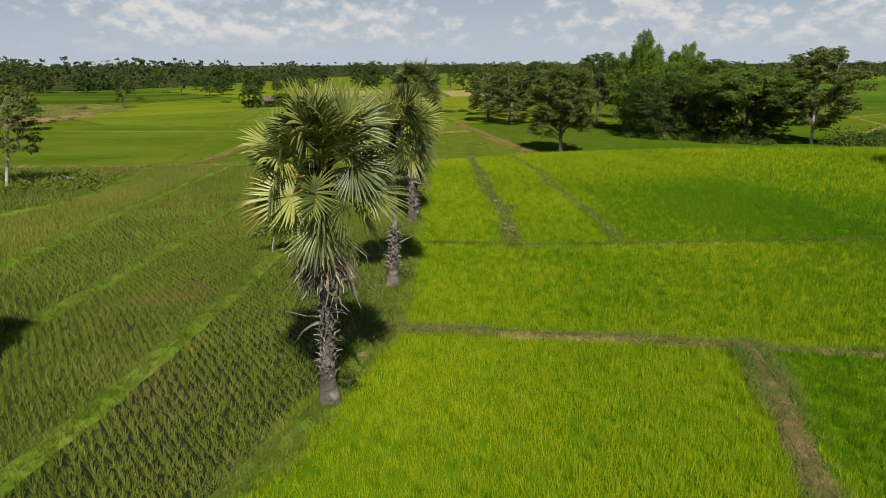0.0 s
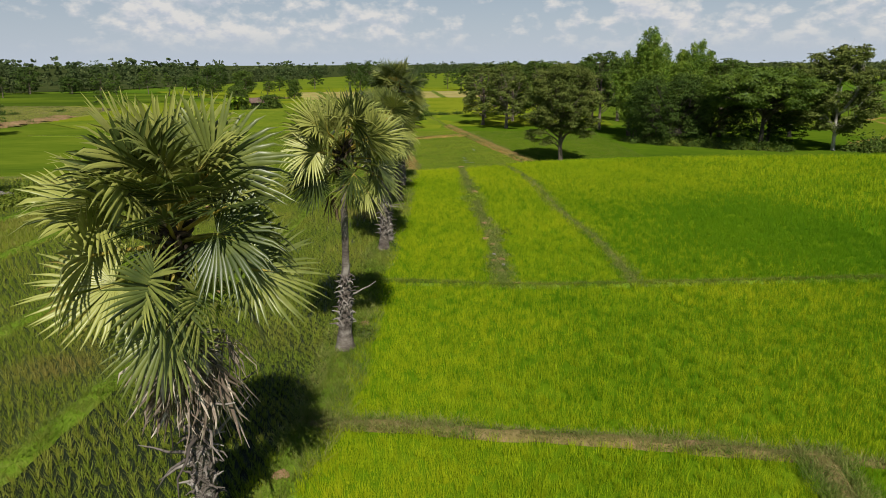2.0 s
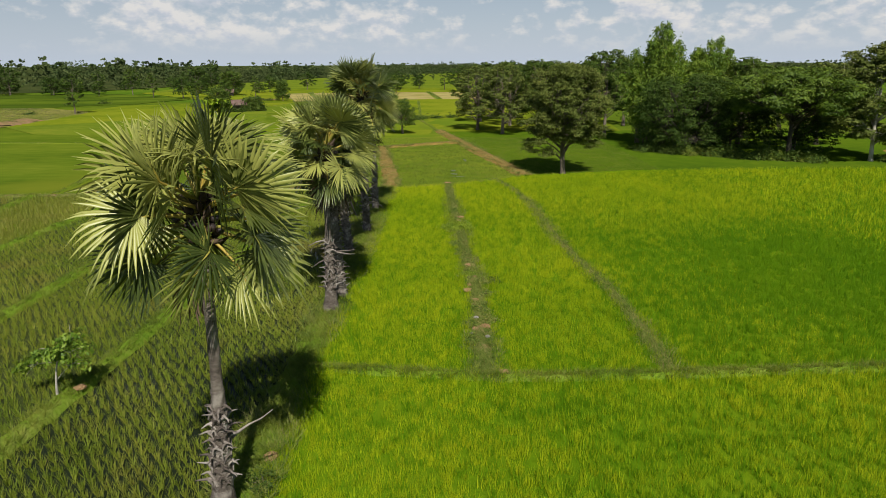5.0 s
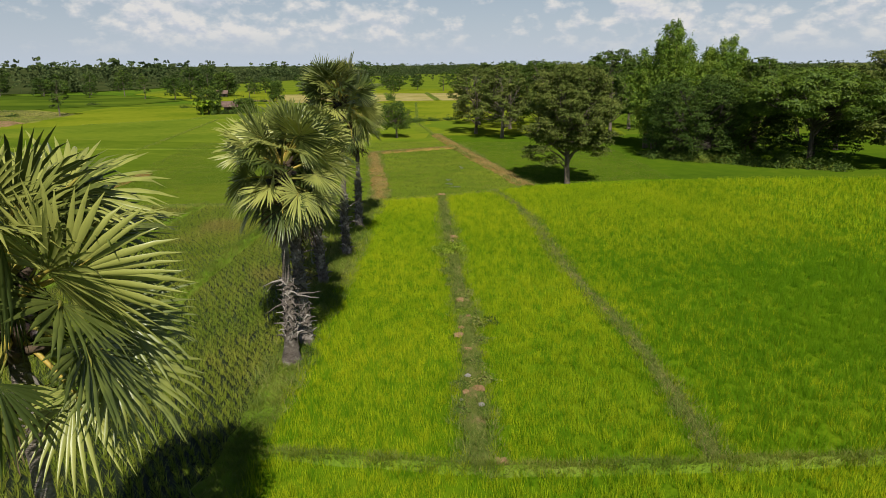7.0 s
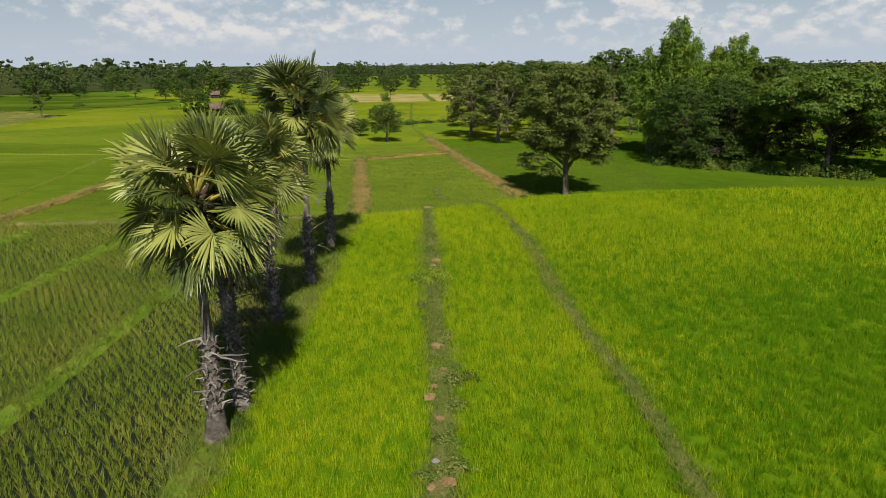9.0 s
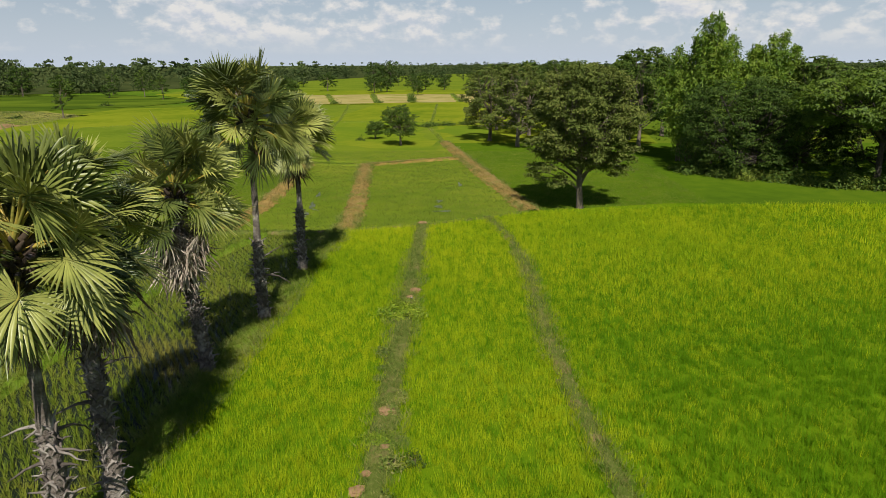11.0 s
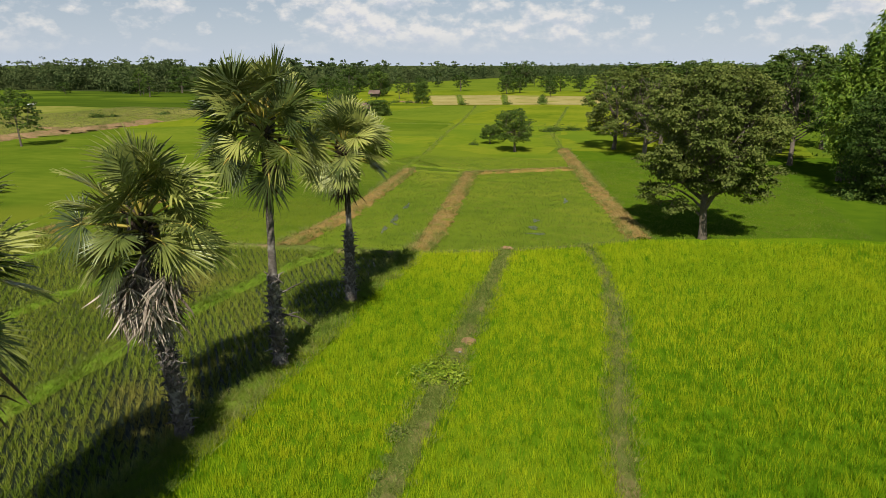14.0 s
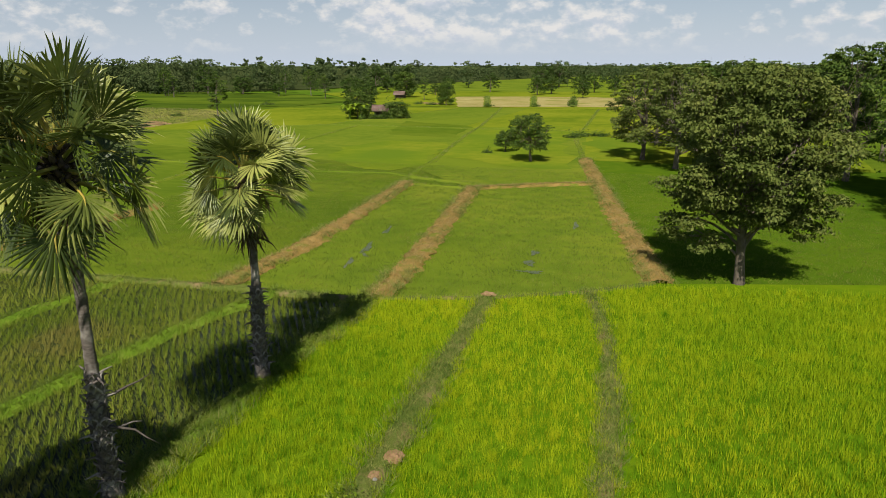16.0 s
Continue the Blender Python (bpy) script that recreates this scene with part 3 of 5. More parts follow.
def dike(name, pts, width, top, material, label, tufts, tuft_mat, tuft_h=0.16, step=0.5, wob=0.12, edge=0):
    """A low earth bank along a line: rounded cross-section, ragged edges, and short turf on it."""
    r = np.random.default_rng(len(pts) * 31 + int(abs(pts[0][1]) * 10))
    q, d = line_points(pts, step)
    nrm = np.stack([-d[:, 1], d[:, 0]], 1)
    prof = np.array([(-1.0, GROUND_Z), (-0.72, GROUND_Z + (top - GROUND_Z) * 0.55), (-0.35, top - 0.02), (0.0, top), (0.35, top - 0.02), (0.72, GROUND_Z + (top - GROUND_Z) * 0.55), (1.0, GROUND_Z)])
    n, k = len(q), len(prof)
    half = width / 2 * (1 + r.normal(0, wob, (n, k)))
    off = prof[:, 0][None] * half
    v = np.zeros((n, k, 3))
    v[..., :2] = q[:, None] + nrm[:, None] * off[..., None]
    v[..., 2] = prof[:, 1][None] + r.normal(0, 0.03, (n, k)) * (np.abs(prof[:, 0]) < 0.9)
    i, j = np.meshgrid(np.arange(n - 1), np.arange(k - 1), indexing="ij")
    a = (i * k + j).ravel()
    f = np.stack([a, a + k, a + k + 1, a + 1], 1)
    ob = thing(name, mesh_np(name, v.reshape(-1, 3), [f], material, smooth=True), label, "dike", "structure")
    if tufts:
        m = int(n * step * tufts * 1.8)
        s = r.integers(0, n, m)
        o = np.clip(r.normal(0, 0.55, m), -1.15, 1.15)
        p = np.zeros((m, 3))
        p[:, :2] = q[s] + nrm[s] * (o * width / 2)[:, None] + r.uniform(-step, step, (m, 1)) * d[s]
        p[:, 2] = np.where(np.abs(o) < 0.5, top - 0.03, top - 0.03 - (np.abs(o) - 0.5) / 0.65 * (top - GROUND_Z) * 0.9)
        bv, bf = blades(r, p, 9, tuft_h * 0.9, 0.018, 0.9, 0.13, True)
        child("turf", mesh_np("turf", bv, bf, tuft_mat), ob)
    if edge:
        # ranker weeds along both margins, in patches
        m = int(n * step * edge)
        s = r.integers(0, n, m)
        s = s[np.sin(s * 0.37) + np.sin(s * 0.13 + 2) + r.normal(0, 0.6, m) > -0.2]
        m = len(s)
        o = r.choice([-1, 1], m) * r.uniform(0.35, 1.15, m)
        p = np.zeros((m, 3))
        p[:, :2] = q[s] + nrm[s] * (o * width / 2)[:, None] + r.uniform(-step, step, (m, 1)) * d[s]
        p[:, 2] = top - 0.05
        bv, bf = blades(r, p, 10, tuft_h * 1.5, 0.020, 1.1, 0.16, True)
        child("weeds", mesh_np("weeds", bv, bf, M_weedgrass), ob, "ragged green weeds")
    return ob


dike("dike", DIKE_PALM, 1.5, -0.04, M_dike, "grassy earth dike along the palm row", 50, M_grass, 0.22, edge=40)
dike("dike", DIKE_L1, 0.95, -0.05, M_dike, "grassy earth dike between paddies", 34, M_grass, 0.18)
dike("dike", DIKE_L2, 0.85, -0.06, M_dike, "grassy earth dike between paddies", 22, M_grass, 0.18)
dike("dike", DIKE_L3, 0.8, -0.06, M_dike, "grassy earth dike between paddies", 12, M_grass, 0.18)
dike("dike", DIKE_L4, 0.9, -0.05, M_dike, "grassy earth dike between paddies", 14, M_grass, 0.18)
dike("dike", DIKE_T, 0.8, -0.08, M_weed, "grassy transverse earth dike", 8, M_weedgrass, 0.16)
dike("dike", DIKE_R1, 0.75, 0.02, M_dry, "trodden dike with dry brown grass", 40, M_drygrass, 0.13, edge=40)
dike("dike", DIKE_R1B, 0.5, -0.02, M_dry, "narrow trodden dike in the rice", 12, M_drygrass, 0.14, edge=10)
dike("dike", DIKE_R1C, 1.15, 0.02, M_dry, "trodden dike with bare earth and dry grass", 46, M_drygrass, 0.13, edge=110)
dike("dike", DIKE_R2, 0.7, 0.0, M_dike, "narrow grassy dike across the rice", 40, M_grass, 0.18)
dike("dike", DIKE_M1, 1.15, -0.02, M_weed, "worn dike with weeds and bare earth", 38, M_weedgrass, 0.14, edge=34)
dike("dike", DIKE_M2, 0.85, -0.03, M_weed, "narrow weedy dike between rice fields", 44, M_weedgrass, 0.13, edge=26)
for line, w in ((RED_B1, 1.55), (RED_B2, 1.5), (RED_B3, 1.6), (RED_B4, 0.8), (RED_L, 1.2)):
    dike("bare_dike", line, w, 0.0, M_red, "bare reddish-brown earth dike with straw", 26, M_straw_blade, 0.16, wob=0.22, edge=16)
for line in ([(-5, 100.4), (-12.4, 102.6), (-14.3, 104.1), (-22.2, 102.8), (-60, 106)], [(-12, 99.2), (-12.5, 104), (-13.5, 113.7), (-17, 136), (-19.2, 154.4), (-24.4, 188), (-27, 203)], [(-60, 139), (-46, 150), (2, 150)], [(-46, 150), (-36, 203)], [(2.2, 118.6), (-1.2, 138), (-4, 203)], [(-4.9, 98.2), (-12, 99.5)], [(-29, 69), (-34, 100), (-40, 150)]):
    dike("dike", line, 0.8, -0.14, M_fresh, "low green field dike far off", 4, M_weedgrass, 0.18, step=1.0)
for a, b in zip(STRIP_NEAR[1:], STRIP_FAR[1:]):
    dike("dike", [a, b], 1.7, -0.05, M_dike, "weedy dike between harvested fields", 6, M_weedgrass, 0.4, step=1.0)

# ---- rice ----
LINES = [(DIKE_PALM, 0.5), (DIKE_R1, 0.42), (DIKE_R1B, 0.25), (DIKE_R1C, 0.52), (DIKE_R2, 0.27), (DIKE_M1, 0.44), (DIKE_M2, 0.28), (DIKE_T, 0.4)]


def scatter(poly, density, lines, gap, z):
    p = np.asarray(poly, float)
    lo, hi = p.min(0), p.max(0)
    n = int((hi - lo).prod() * density)
    q = rng.uniform(lo, hi, (n, 2))
    q = q[inside(q, poly)]
    q = q[far_from(q, lines, gap)]
    return np.column_stack([q, np.full(len(q), z)])


def stand(name, pts, per, h, w, lean, rad, material, label, flat=False):
    v, f = blades(rng, pts, per, h, w, lean, rad, flat)
    return thing(name, mesh_np(name, v, f, material), label, "rice", "stuff")


NEAR_R = [(-6.6, 9), (-2.3, 26.5), (-1.9, 70.5), (3.0, 72.2), (10.2, 76.0), (27, 79), (27, 34), (15, 9)]
FAR_R = [(27, 30), (27, 79), (60, 80), (62, 60), (40, 30)]


def deepness(p):
    """How deep a green the rice has grown: deepest in the wide field beyond the narrow dike, yellowing towards the grove."""
    x, y = p[:, 0], p[:, 1]
    wide = (0.22 * (x > 9.6) + 0.50 * np.clip((x - 9.5) / 2.5, 0.6, 1) * (x > 9.6) * 1.05 * np.clip((74 - y + 3.0 * np.sin(x * 0.35) + 2.0 * np.sin(y * 0.5 + x)) / 22, 0, 1.0) + 0.22 * (x > 9.6) * np.clip((56 - y) / 12, 0, 1)) * (y > 36.3)
    middle = 0.36 * ((y > 23) & (y < 36.3)) + 0.20 * (y < 23) + 0.30 * np.clip((x - 10) / 8, 0, 1) * (y < 36.3)
    strip = (0.27 + 0.15 * np.clip((56 - y) / 10, 0, 1) * np.clip((x - 2.5) / 3, 0.3, 1)) * (y > 36.3)
    corner = 0.95 * ((y < 22) & (x > 10.3))
    wave = 0.09 * np.sin(x * 0.31 + 1.3 * np.sin(y * 0.17)) + 0.08 * np.sin(y * 0.23 + x * 0.11)
    return np.clip(np.maximum(np.maximum(np.maximum(wide, middle), corner), strip) * 0.9 + 0.02 + wave, 0, 1)


near_rice = scatter(NEAR_R, 34, LINES, -0.08, -0.16)
deep = rng.uniform(0.10, 0.90, len(near_rice)) < deepness(near_rice)
close = near_rice[:, 1] < 70 - 0.9 * near_rice[:, 0]
for pick, material, what in ((~deep, M_rice, "bright yellow-green"), (deep, M_rice_deep, "deep green")):
    stand("rice_plants", near_rice[pick & close], 13, 0.33, 0.0145, 0.30, 0.12, material, "dense %s rice plants" % what, True)
    stand("rice_plants", near_rice[pick & ~close], 9, 0.34, 0.020, 0.30, 0.13, material, "dense %s rice plants" % what, True)
far_rice = scatter(FAR_R, 13, LINES, 0.0, -0.16)
pick = rng.uniform(0.10, 0.90, len(far_rice)) < deepness(far_rice)
stand("rice_plants", far_rice[~pick], 6, 0.42, 0.034, 0.30, 0.16, M_rice, "dense bright yellow-green rice plants", True)
stand("rice_plants", far_rice[pick], 6, 0.42, 0.034, 0.30, 0.16, M_rice_deep, "dense deep green rice plants", True)

SIDE_R = [(15.5, 9), (27, 33), (27, 30), (40, 30), (56, 52), (56, 9)]
stand("rice_plants", scatter(SIDE_R, 7, LINES, 0.0, -0.16), 6, 0.40, 0.05, 0.30, 0.2, M_rice_deep, "dense deep green rice plants", True)


def rows(poly, turn, gap_row, gap_in, lines):
    """Transplanted hills of rice: rows a hand apart, slightly bent and uneven."""
    p = np.asarray(poly, float)
    c = p.mean(0)
    size = np.linalg.norm(p.max(0) - p.min(0)) / 2 + 2
    u, w = np.meshgrid(np.arange(-size, size, gap_row), np.arange(-size, size, gap_in))
    u, w = u.ravel(), w.ravel()
    u = u + 0.22 * np.sin(w * 0.35 + u * 0.2) + rng.normal(0, 0.035, len(u))
    w = w + rng.normal(0, 0.05, len(w))
    a = radians(turn)
    q = np.stack([c[0] + u * math.cos(a) - w * math.sin(a), c[1] + u * math.sin(a) + w * math.cos(a)], 1)
    q = q[inside(q, poly)]
    q = q[rng.uniform(0, 1, len(q)) > 0.04]
    q = q[far_from(q, lines, 0.0)]
    return np.column_stack([q, np.full(len(q), -0.27)])


LL = [(DIKE_L4, 0.5), (DIKE_PALM, 0.7), (DIKE_L1, 0.5), (DIKE_L2, 0.42), (DIKE_L3, 0.4), (DIKE_T, 0.4)]
L_A = [(-12, 9), (-10.7, 18.6), (-9.4, 33.3), (-8.9, 43.7), (-8.6, 58), (-6.6, 70.3), (-1.9, 70.5), (-2.1, 42), (-2.3, 26.5), (-3.7, 18.2), (-6.4, 9)]
L_B = [(-17.4, 12), (-16.5, 28.5), (-15.9, 36.9), (-15.8, 54), (-14.7, 69.4), (-6.6, 70.3), (-8.6, 58), (-8.9, 43.7), (-9.4, 33.3), (-10.7, 18.6), (-11.5, 12)]
L_C = [(-23.8, 20), (-23, 32.5), (-22.1, 68.7), (-14.7, 69.4), (-15.8, 54), (-16.5, 28.5), (-17.2, 20)]
stand("young_rice", rows(L_A, 38, 0.275, 0.17, LL), 16, 0.30, 0.017, 0.42, 0.06, M_seed, "rows of young rice standing in water", True)
stand("young_rice", rows(L_B, 37, 0.28, 0.17, LL), 15, 0.30, 0.018, 0.42, 0.065, M_seed, "rows of young rice in wet mud", True)
stand("young_rice", rows(L_C, 40, 0.31, 0.21, LL), 10, 0.34, 0.027, 0.42, 0.08, M_seed, "rows of young rice in wet mud", True)
L_D = [(-30.0, 68.3), (-22.1, 68.5), (-23, 32.5), (-23.6, 26), (-38, 35), (-33, 42), (-30, 47), (-28.6, 53.2), (-29.2, 60)]
stand("young_rice", rows(L_D, 36, 0.30, 0.24, LL), 8, 0.36, 0.036, 0.42, 0.10, M_olive_blade, "pale olive rows of young rice", True)
L_E = [(-60, 44), (-60, 66.8), (-30.8, 68.3), (-29.6, 60), (-29, 53.2), (-30.4, 47), (-33.4, 42)]
paddy("transplanted_paddy", [(-60, 44), (-60, 66.9), (-30.6, 68.3), (-29.4, 60), (-28.8, 53.2), (-30.2, 47), (-33.2, 42)], -0.25, M_mud, "wet muddy paddy with rows of young rice")
stand("young_rice", rows(L_E, 8, 0.42, 0.26, LL), 7, 0.36, 0.036, 0.42, 0.10, M_seed, "rows of young rice in wet mud", True)
MID = [(-25, 70), (-9.7, 70.3), (-1.9, 71), (3.0, 72.6), (10.2, 77), (24, 80.5), (24, 110), (-30, 110)]
stand("field_grass", scatter(MID, 15, [(RED_B1, 0.6), (RED_B2, 0.6), (RED_B3, 0.7), (RED_B4, 0.4)], 0.0, -0.25), 6, 0.12, 0.026, 0.4, 0.25, M_grass, "short green rice and grass", True)

MEADOW = [(-83, 97), (-78, 107), (-74, 120), (-73, 133), (-73.5, 145), (-75.5, 166), (-97, 180), (-112, 180), (-112, 104)]
stand("dry_grass", scatter(MEADOW, 3.0, [(BANK_A, 2.2), (BANK_B, 3.0), (BANK_C, 1.8)], 0.2, -0.22), 6, 0.24, 0.05, 0.6, 0.5, M_drygrass, "pale dry meadow grass", True)["category"] = "grass"


def puddle(x, y, w, d, turn, seed):
    """A shallow wet patch with a ragged edge."""
    r = np.random.default_rng(seed)
    a = np.linspace(0, 2 * np.pi, 28, endpoint=False)
    q = 1 + 0.3 * np.sin(a * 3 + seed) + r.normal(0, 0.12, 28)
    u, v = w * q * np.cos(a), d * q * np.sin(a)
    t = radians(turn)
    sheet("puddle", [(x + p * math.cos(t) - s * math.sin(t), y + p * math.sin(t) + s * math.cos(t)) for p, s in zip(u, v)], -0.225, M_puddle, "shallow puddle in the young rice", "water")


for i, (x, y, w, d, turn) in enumerate(((-5.4, 75.6, 0.14, 0.9, 12), (-5.7, 78.6, 0.20, 1.1, 10), (-6.2, 82.8, 0.14, 1.0, 8), (-5.2, 77.2, 0.10, 0.5, 40), (4.2, 76.9, 0.6, 0.22, 5), (3.8, 78.4, 0.28, 0.5, 20), (3.7, 80.4, 0.22, 0.5, 0), (5.1, 87.6, 0.16, 0.9, 4))):
    puddle(x, y, w, d, turn, i + 1)


# ---- palms ----
def palm_leaf(seed, elev, petiole, blade, dead=False, segs=36, twist=0.0):
    """A fan leaf on its stalk, for a given rise of the stalk: a pleated, nearly round fan, joined to half its length, with stiff free points.
    Returns the blade and the stalk as two (verts, faces), in a frame whose x axis points away from the palm."""
    r = np.random.default_rng(seed)
    e = radians(elev)
    # stalk: an arc that sags outwards
    k = 7
    ts = np.linspace(0, 1, k)
    sag = radians(11 if not dead else 5)
    ang = e - sag * ts
    steps = np.stack([np.cos(ang), np.zeros(k), np.sin(ang)], 1) * petiole / (k - 1)
    path = np.vstack([[0.10 * np.cos(e), 0, 0.10 * np.sin(e)], steps[1:]]).cumsum(0)
    hub = path[-1]
    hang = float(np.interp(elev, [-46, -14, 18, 34, 50, 66, 82], [16, 28, 24, 16, 8, 0, -4])) + r.normal(0, 11)
    e2 = ang[-1] - radians(hang) if not dead else radians(-80 + r.normal(0, 7))   # the blade hangs from the end of the stalk
    axis = np.array([math.cos(e2), 0, math.sin(e2)])
    side = np.array([0, 1.0, 0])
    normal = np.cross(axis, side)
    swing = radians(r.normal(0, 16)) if not dead else 0.0
    axis, side = axis * math.cos(swing) + side * math.sin(swing), side * math.cos(swing) - axis * math.sin(swing)
    tw = radians(twist)
    side, normal = side * math.cos(tw) + normal * math.sin(tw), normal * math.cos(tw) - side * math.sin(tw)
    # the stalk runs on into the blade as a short rib
    radii = np.linspace(0.046, 0.022, k)
    if not dead:
        path = np.vstack([path, hub + axis * 0.12 * blade + normal * 0.014, hub + axis * 0.30 * blade + normal * 0.012])
        radii = np.concatenate([radii, [0.018, 0.004]])
    stalk = tube(path, radii, 5)
    width = radians(float(np.interp(elev, [-46, 0, 50, 82], [118, 130, 122, 104])) if not dead else 58)
    th = np.linspace(-width, width, segs)
    th = th + r.normal(0, 0.010, segs)
    dth = 2 * width / segs
    vs, f4 = [], []
    cup = r.uniform(-0.02, 0.20) if not dead else -0.35
    skew = r.normal(0, 0.10)
    arch = r.uniform(0.04, 0.16)
    for s in range(segs):
        a = th[s]
        length = blade * (1.0 - 0.27 * (abs(a) / width) ** 1.6) * (r.uniform(0.92, 1.05) if not dead else r.uniform(0.45, 1.05))
        split_at = 0.54 + 0.05 * r.normal()
        rad = np.array([0.03, 0.28, split_at, 0.80, 1.0]) * length
        hw = np.array([0.5, 1.0, 1.0, 0.60, 0.03]) * np.tan(dth / 2) * np.minimum(rad, split_at * length) * (1.03 if not dead else 1.55)
        if dead:
            hw[3:] = hw[2] * np.array([0.70, 0.12])
        d = math.cos(a) * axis + math.sin(a) * side + (normal * r.normal(0, 0.16) + side * r.normal(0, 0.10)) * (1.7 if dead else 0.28)
        t_ = -math.sin(a) * axis + math.cos(a) * side
        if dead:
            roll = r.normal(0, 0.8)
            t_ = t_ * math.cos(roll) + normal * math.sin(roll)
        curl = r.uniform(0.1, 1.0) ** 2 * 2.2
        o = len(vs)
        for q in range(5):
            x = rad[q] / blade
            droop = ((0.03 + arch * max(0.0, math.cos(a))) * x * x + max(0, x - 0.55) ** 2 * (0.50 * curl if not dead else 0.8)) * blade
            p = hub + d * rad[q] + normal * (cup * abs(math.sin(a)) + skew * math.sin(a)) * rad[q] - np.array([0, 0, 1.0]) * droop
            if dead:
                p = p + r.normal(0, 0.05, 3) * x * blade
            fold = normal * hw[q] * (0.50 if q < 3 else 0.8)
            vs += [p - t_ * hw[q] - fold * 0.5, p + fold * 0.5, p + t_ * hw[q] - fold * 0.5]
        for q in range(4):
            b = o + q * 3
            f4 += [(b, b + 3, b + 4, b + 1), (b + 1, b + 4, b + 5, b + 2)]
    return (np.array(vs), [np.array(f4)]), stalk


RISES = (82, 66, 50, 34, 18, 2, -14, -30, -46)
LEAVES = {}
for n_, rise in enumerate(RISES):
    for var in range(4):
        b, s = palm_leaf(100 + n_ * 7 + var, rise, float(np.interp(rise, [-46, 0, 40, 82], [1.18, 1.15, 1.16, 1.12])) * (1 - 0.06 * var), float(np.interp(rise, [-46, 0, 40, 82], [0.98, 0.96, 1.06, 1.36])) * (1 + 0.02 * var), twist=(-46, -12, 20, 52)[var] * (0.7 if rise > 40 else 1.0 if rise > -20 else 0.6))
        LEAVES[n_, var] = (mesh_np("leaf_blade", *b, M_palm), mesh_np("leaf_stalk", *s, M_petiole, smooth=True), mesh_np("leaf_blade", *b, M_palm_old))
DEAD = []
for var in range(4):
    b, s = palm_leaf(300 + var, -16 - 14 * var, 0.42 - 0.05 * var, 0.80, True, 24)
    DEAD.append((mesh_np("dead_blade", *b, M_dead), mesh_np("dead_stalk", *s, M_boot, smooth=True), mesh_np("dead_blade", *b, M_brown)))


def stub_mesh(seed, length):
    """The broken foot of an old leaf stalk: forked at its base, flattened, tapering and bent."""
    r = np.random.default_rng(seed)
    parts = []
    k = 5
    t = np.linspace(0, 1, k)
    bend = r.uniform(-0.5, 0.35)
    path = np.stack([t * length, r.normal(0, 0.02, k), length * (0.35 * t + bend * t * t)], 1)
    parts.append(tube(path, np.array([0.052, 0.038, 0.028, 0.020, 0.010]), 5, True))
    for s in (-1, 1):
        foot = np.array([[0.0, s * 0.11, -0.16], [0.02, s * 0.07, -0.06], [0.10 * min(1, length * 3), s * 0.01, 0.02]])
        parts.append(tube(foot, [0.022, 0.034, 0.030], 4))
    return mesh_np("stalk_stub", *merge(parts), M_boot)


STUBS = [stub_mesh(500 + i, l) for i, l in enumerate((0.14, 0.20, 0.28, 0.36, 0.22))]
LONG_STUBS = [stub_mesh(520 + i, l) for i, l in enumerate((0.75, 1.0, 1.25))]


def fruit_mesh():
    bm = bmesh.new()
    bmesh.ops.create_icosphere(bm, subdivisions=2, radius=0.085)
    for v in bm.verts:
        v.co.z *= 0.9
        v.co *= 1 + 0.05 * noise.noise(v.co * 20)
    me = bpy.data.meshes.new("fruit")
    bm.to_mesh(me)
    bm.free()
    me.materials.append(M_fruit)
    return me


FRUIT = fruit_mesh()


def sheath_mesh():
    """The heart of the crown: stacked broad leaf bases and fibre."""
    r = np.random.default_rng(9)
    parts = []
    for i in range(46):
        a, z = i * 2.39996, -0.75 + 1.05 * i / 46
        q = 0.17 + 0.05 * math.sin(i)
        d = np.array([math.cos(a), math.sin(a), 0])
        up = r.uniform(0.2, 0.9)
        path = np.array([d * q + (0, 0, z), d * (q + 0.10) + (0, 0, z + 0.12 * up), d * (q + 0.24 * r.uniform(0.5, 1.3)) + (0, 0, z + 0.30 * up)])
        parts.append(tube(path, [0.08, 0.065, 0.02], 5, True))
    return mesh_np("leaf_sheath", *merge(parts), M_sheath)


SHEATH = sheath_mesh()


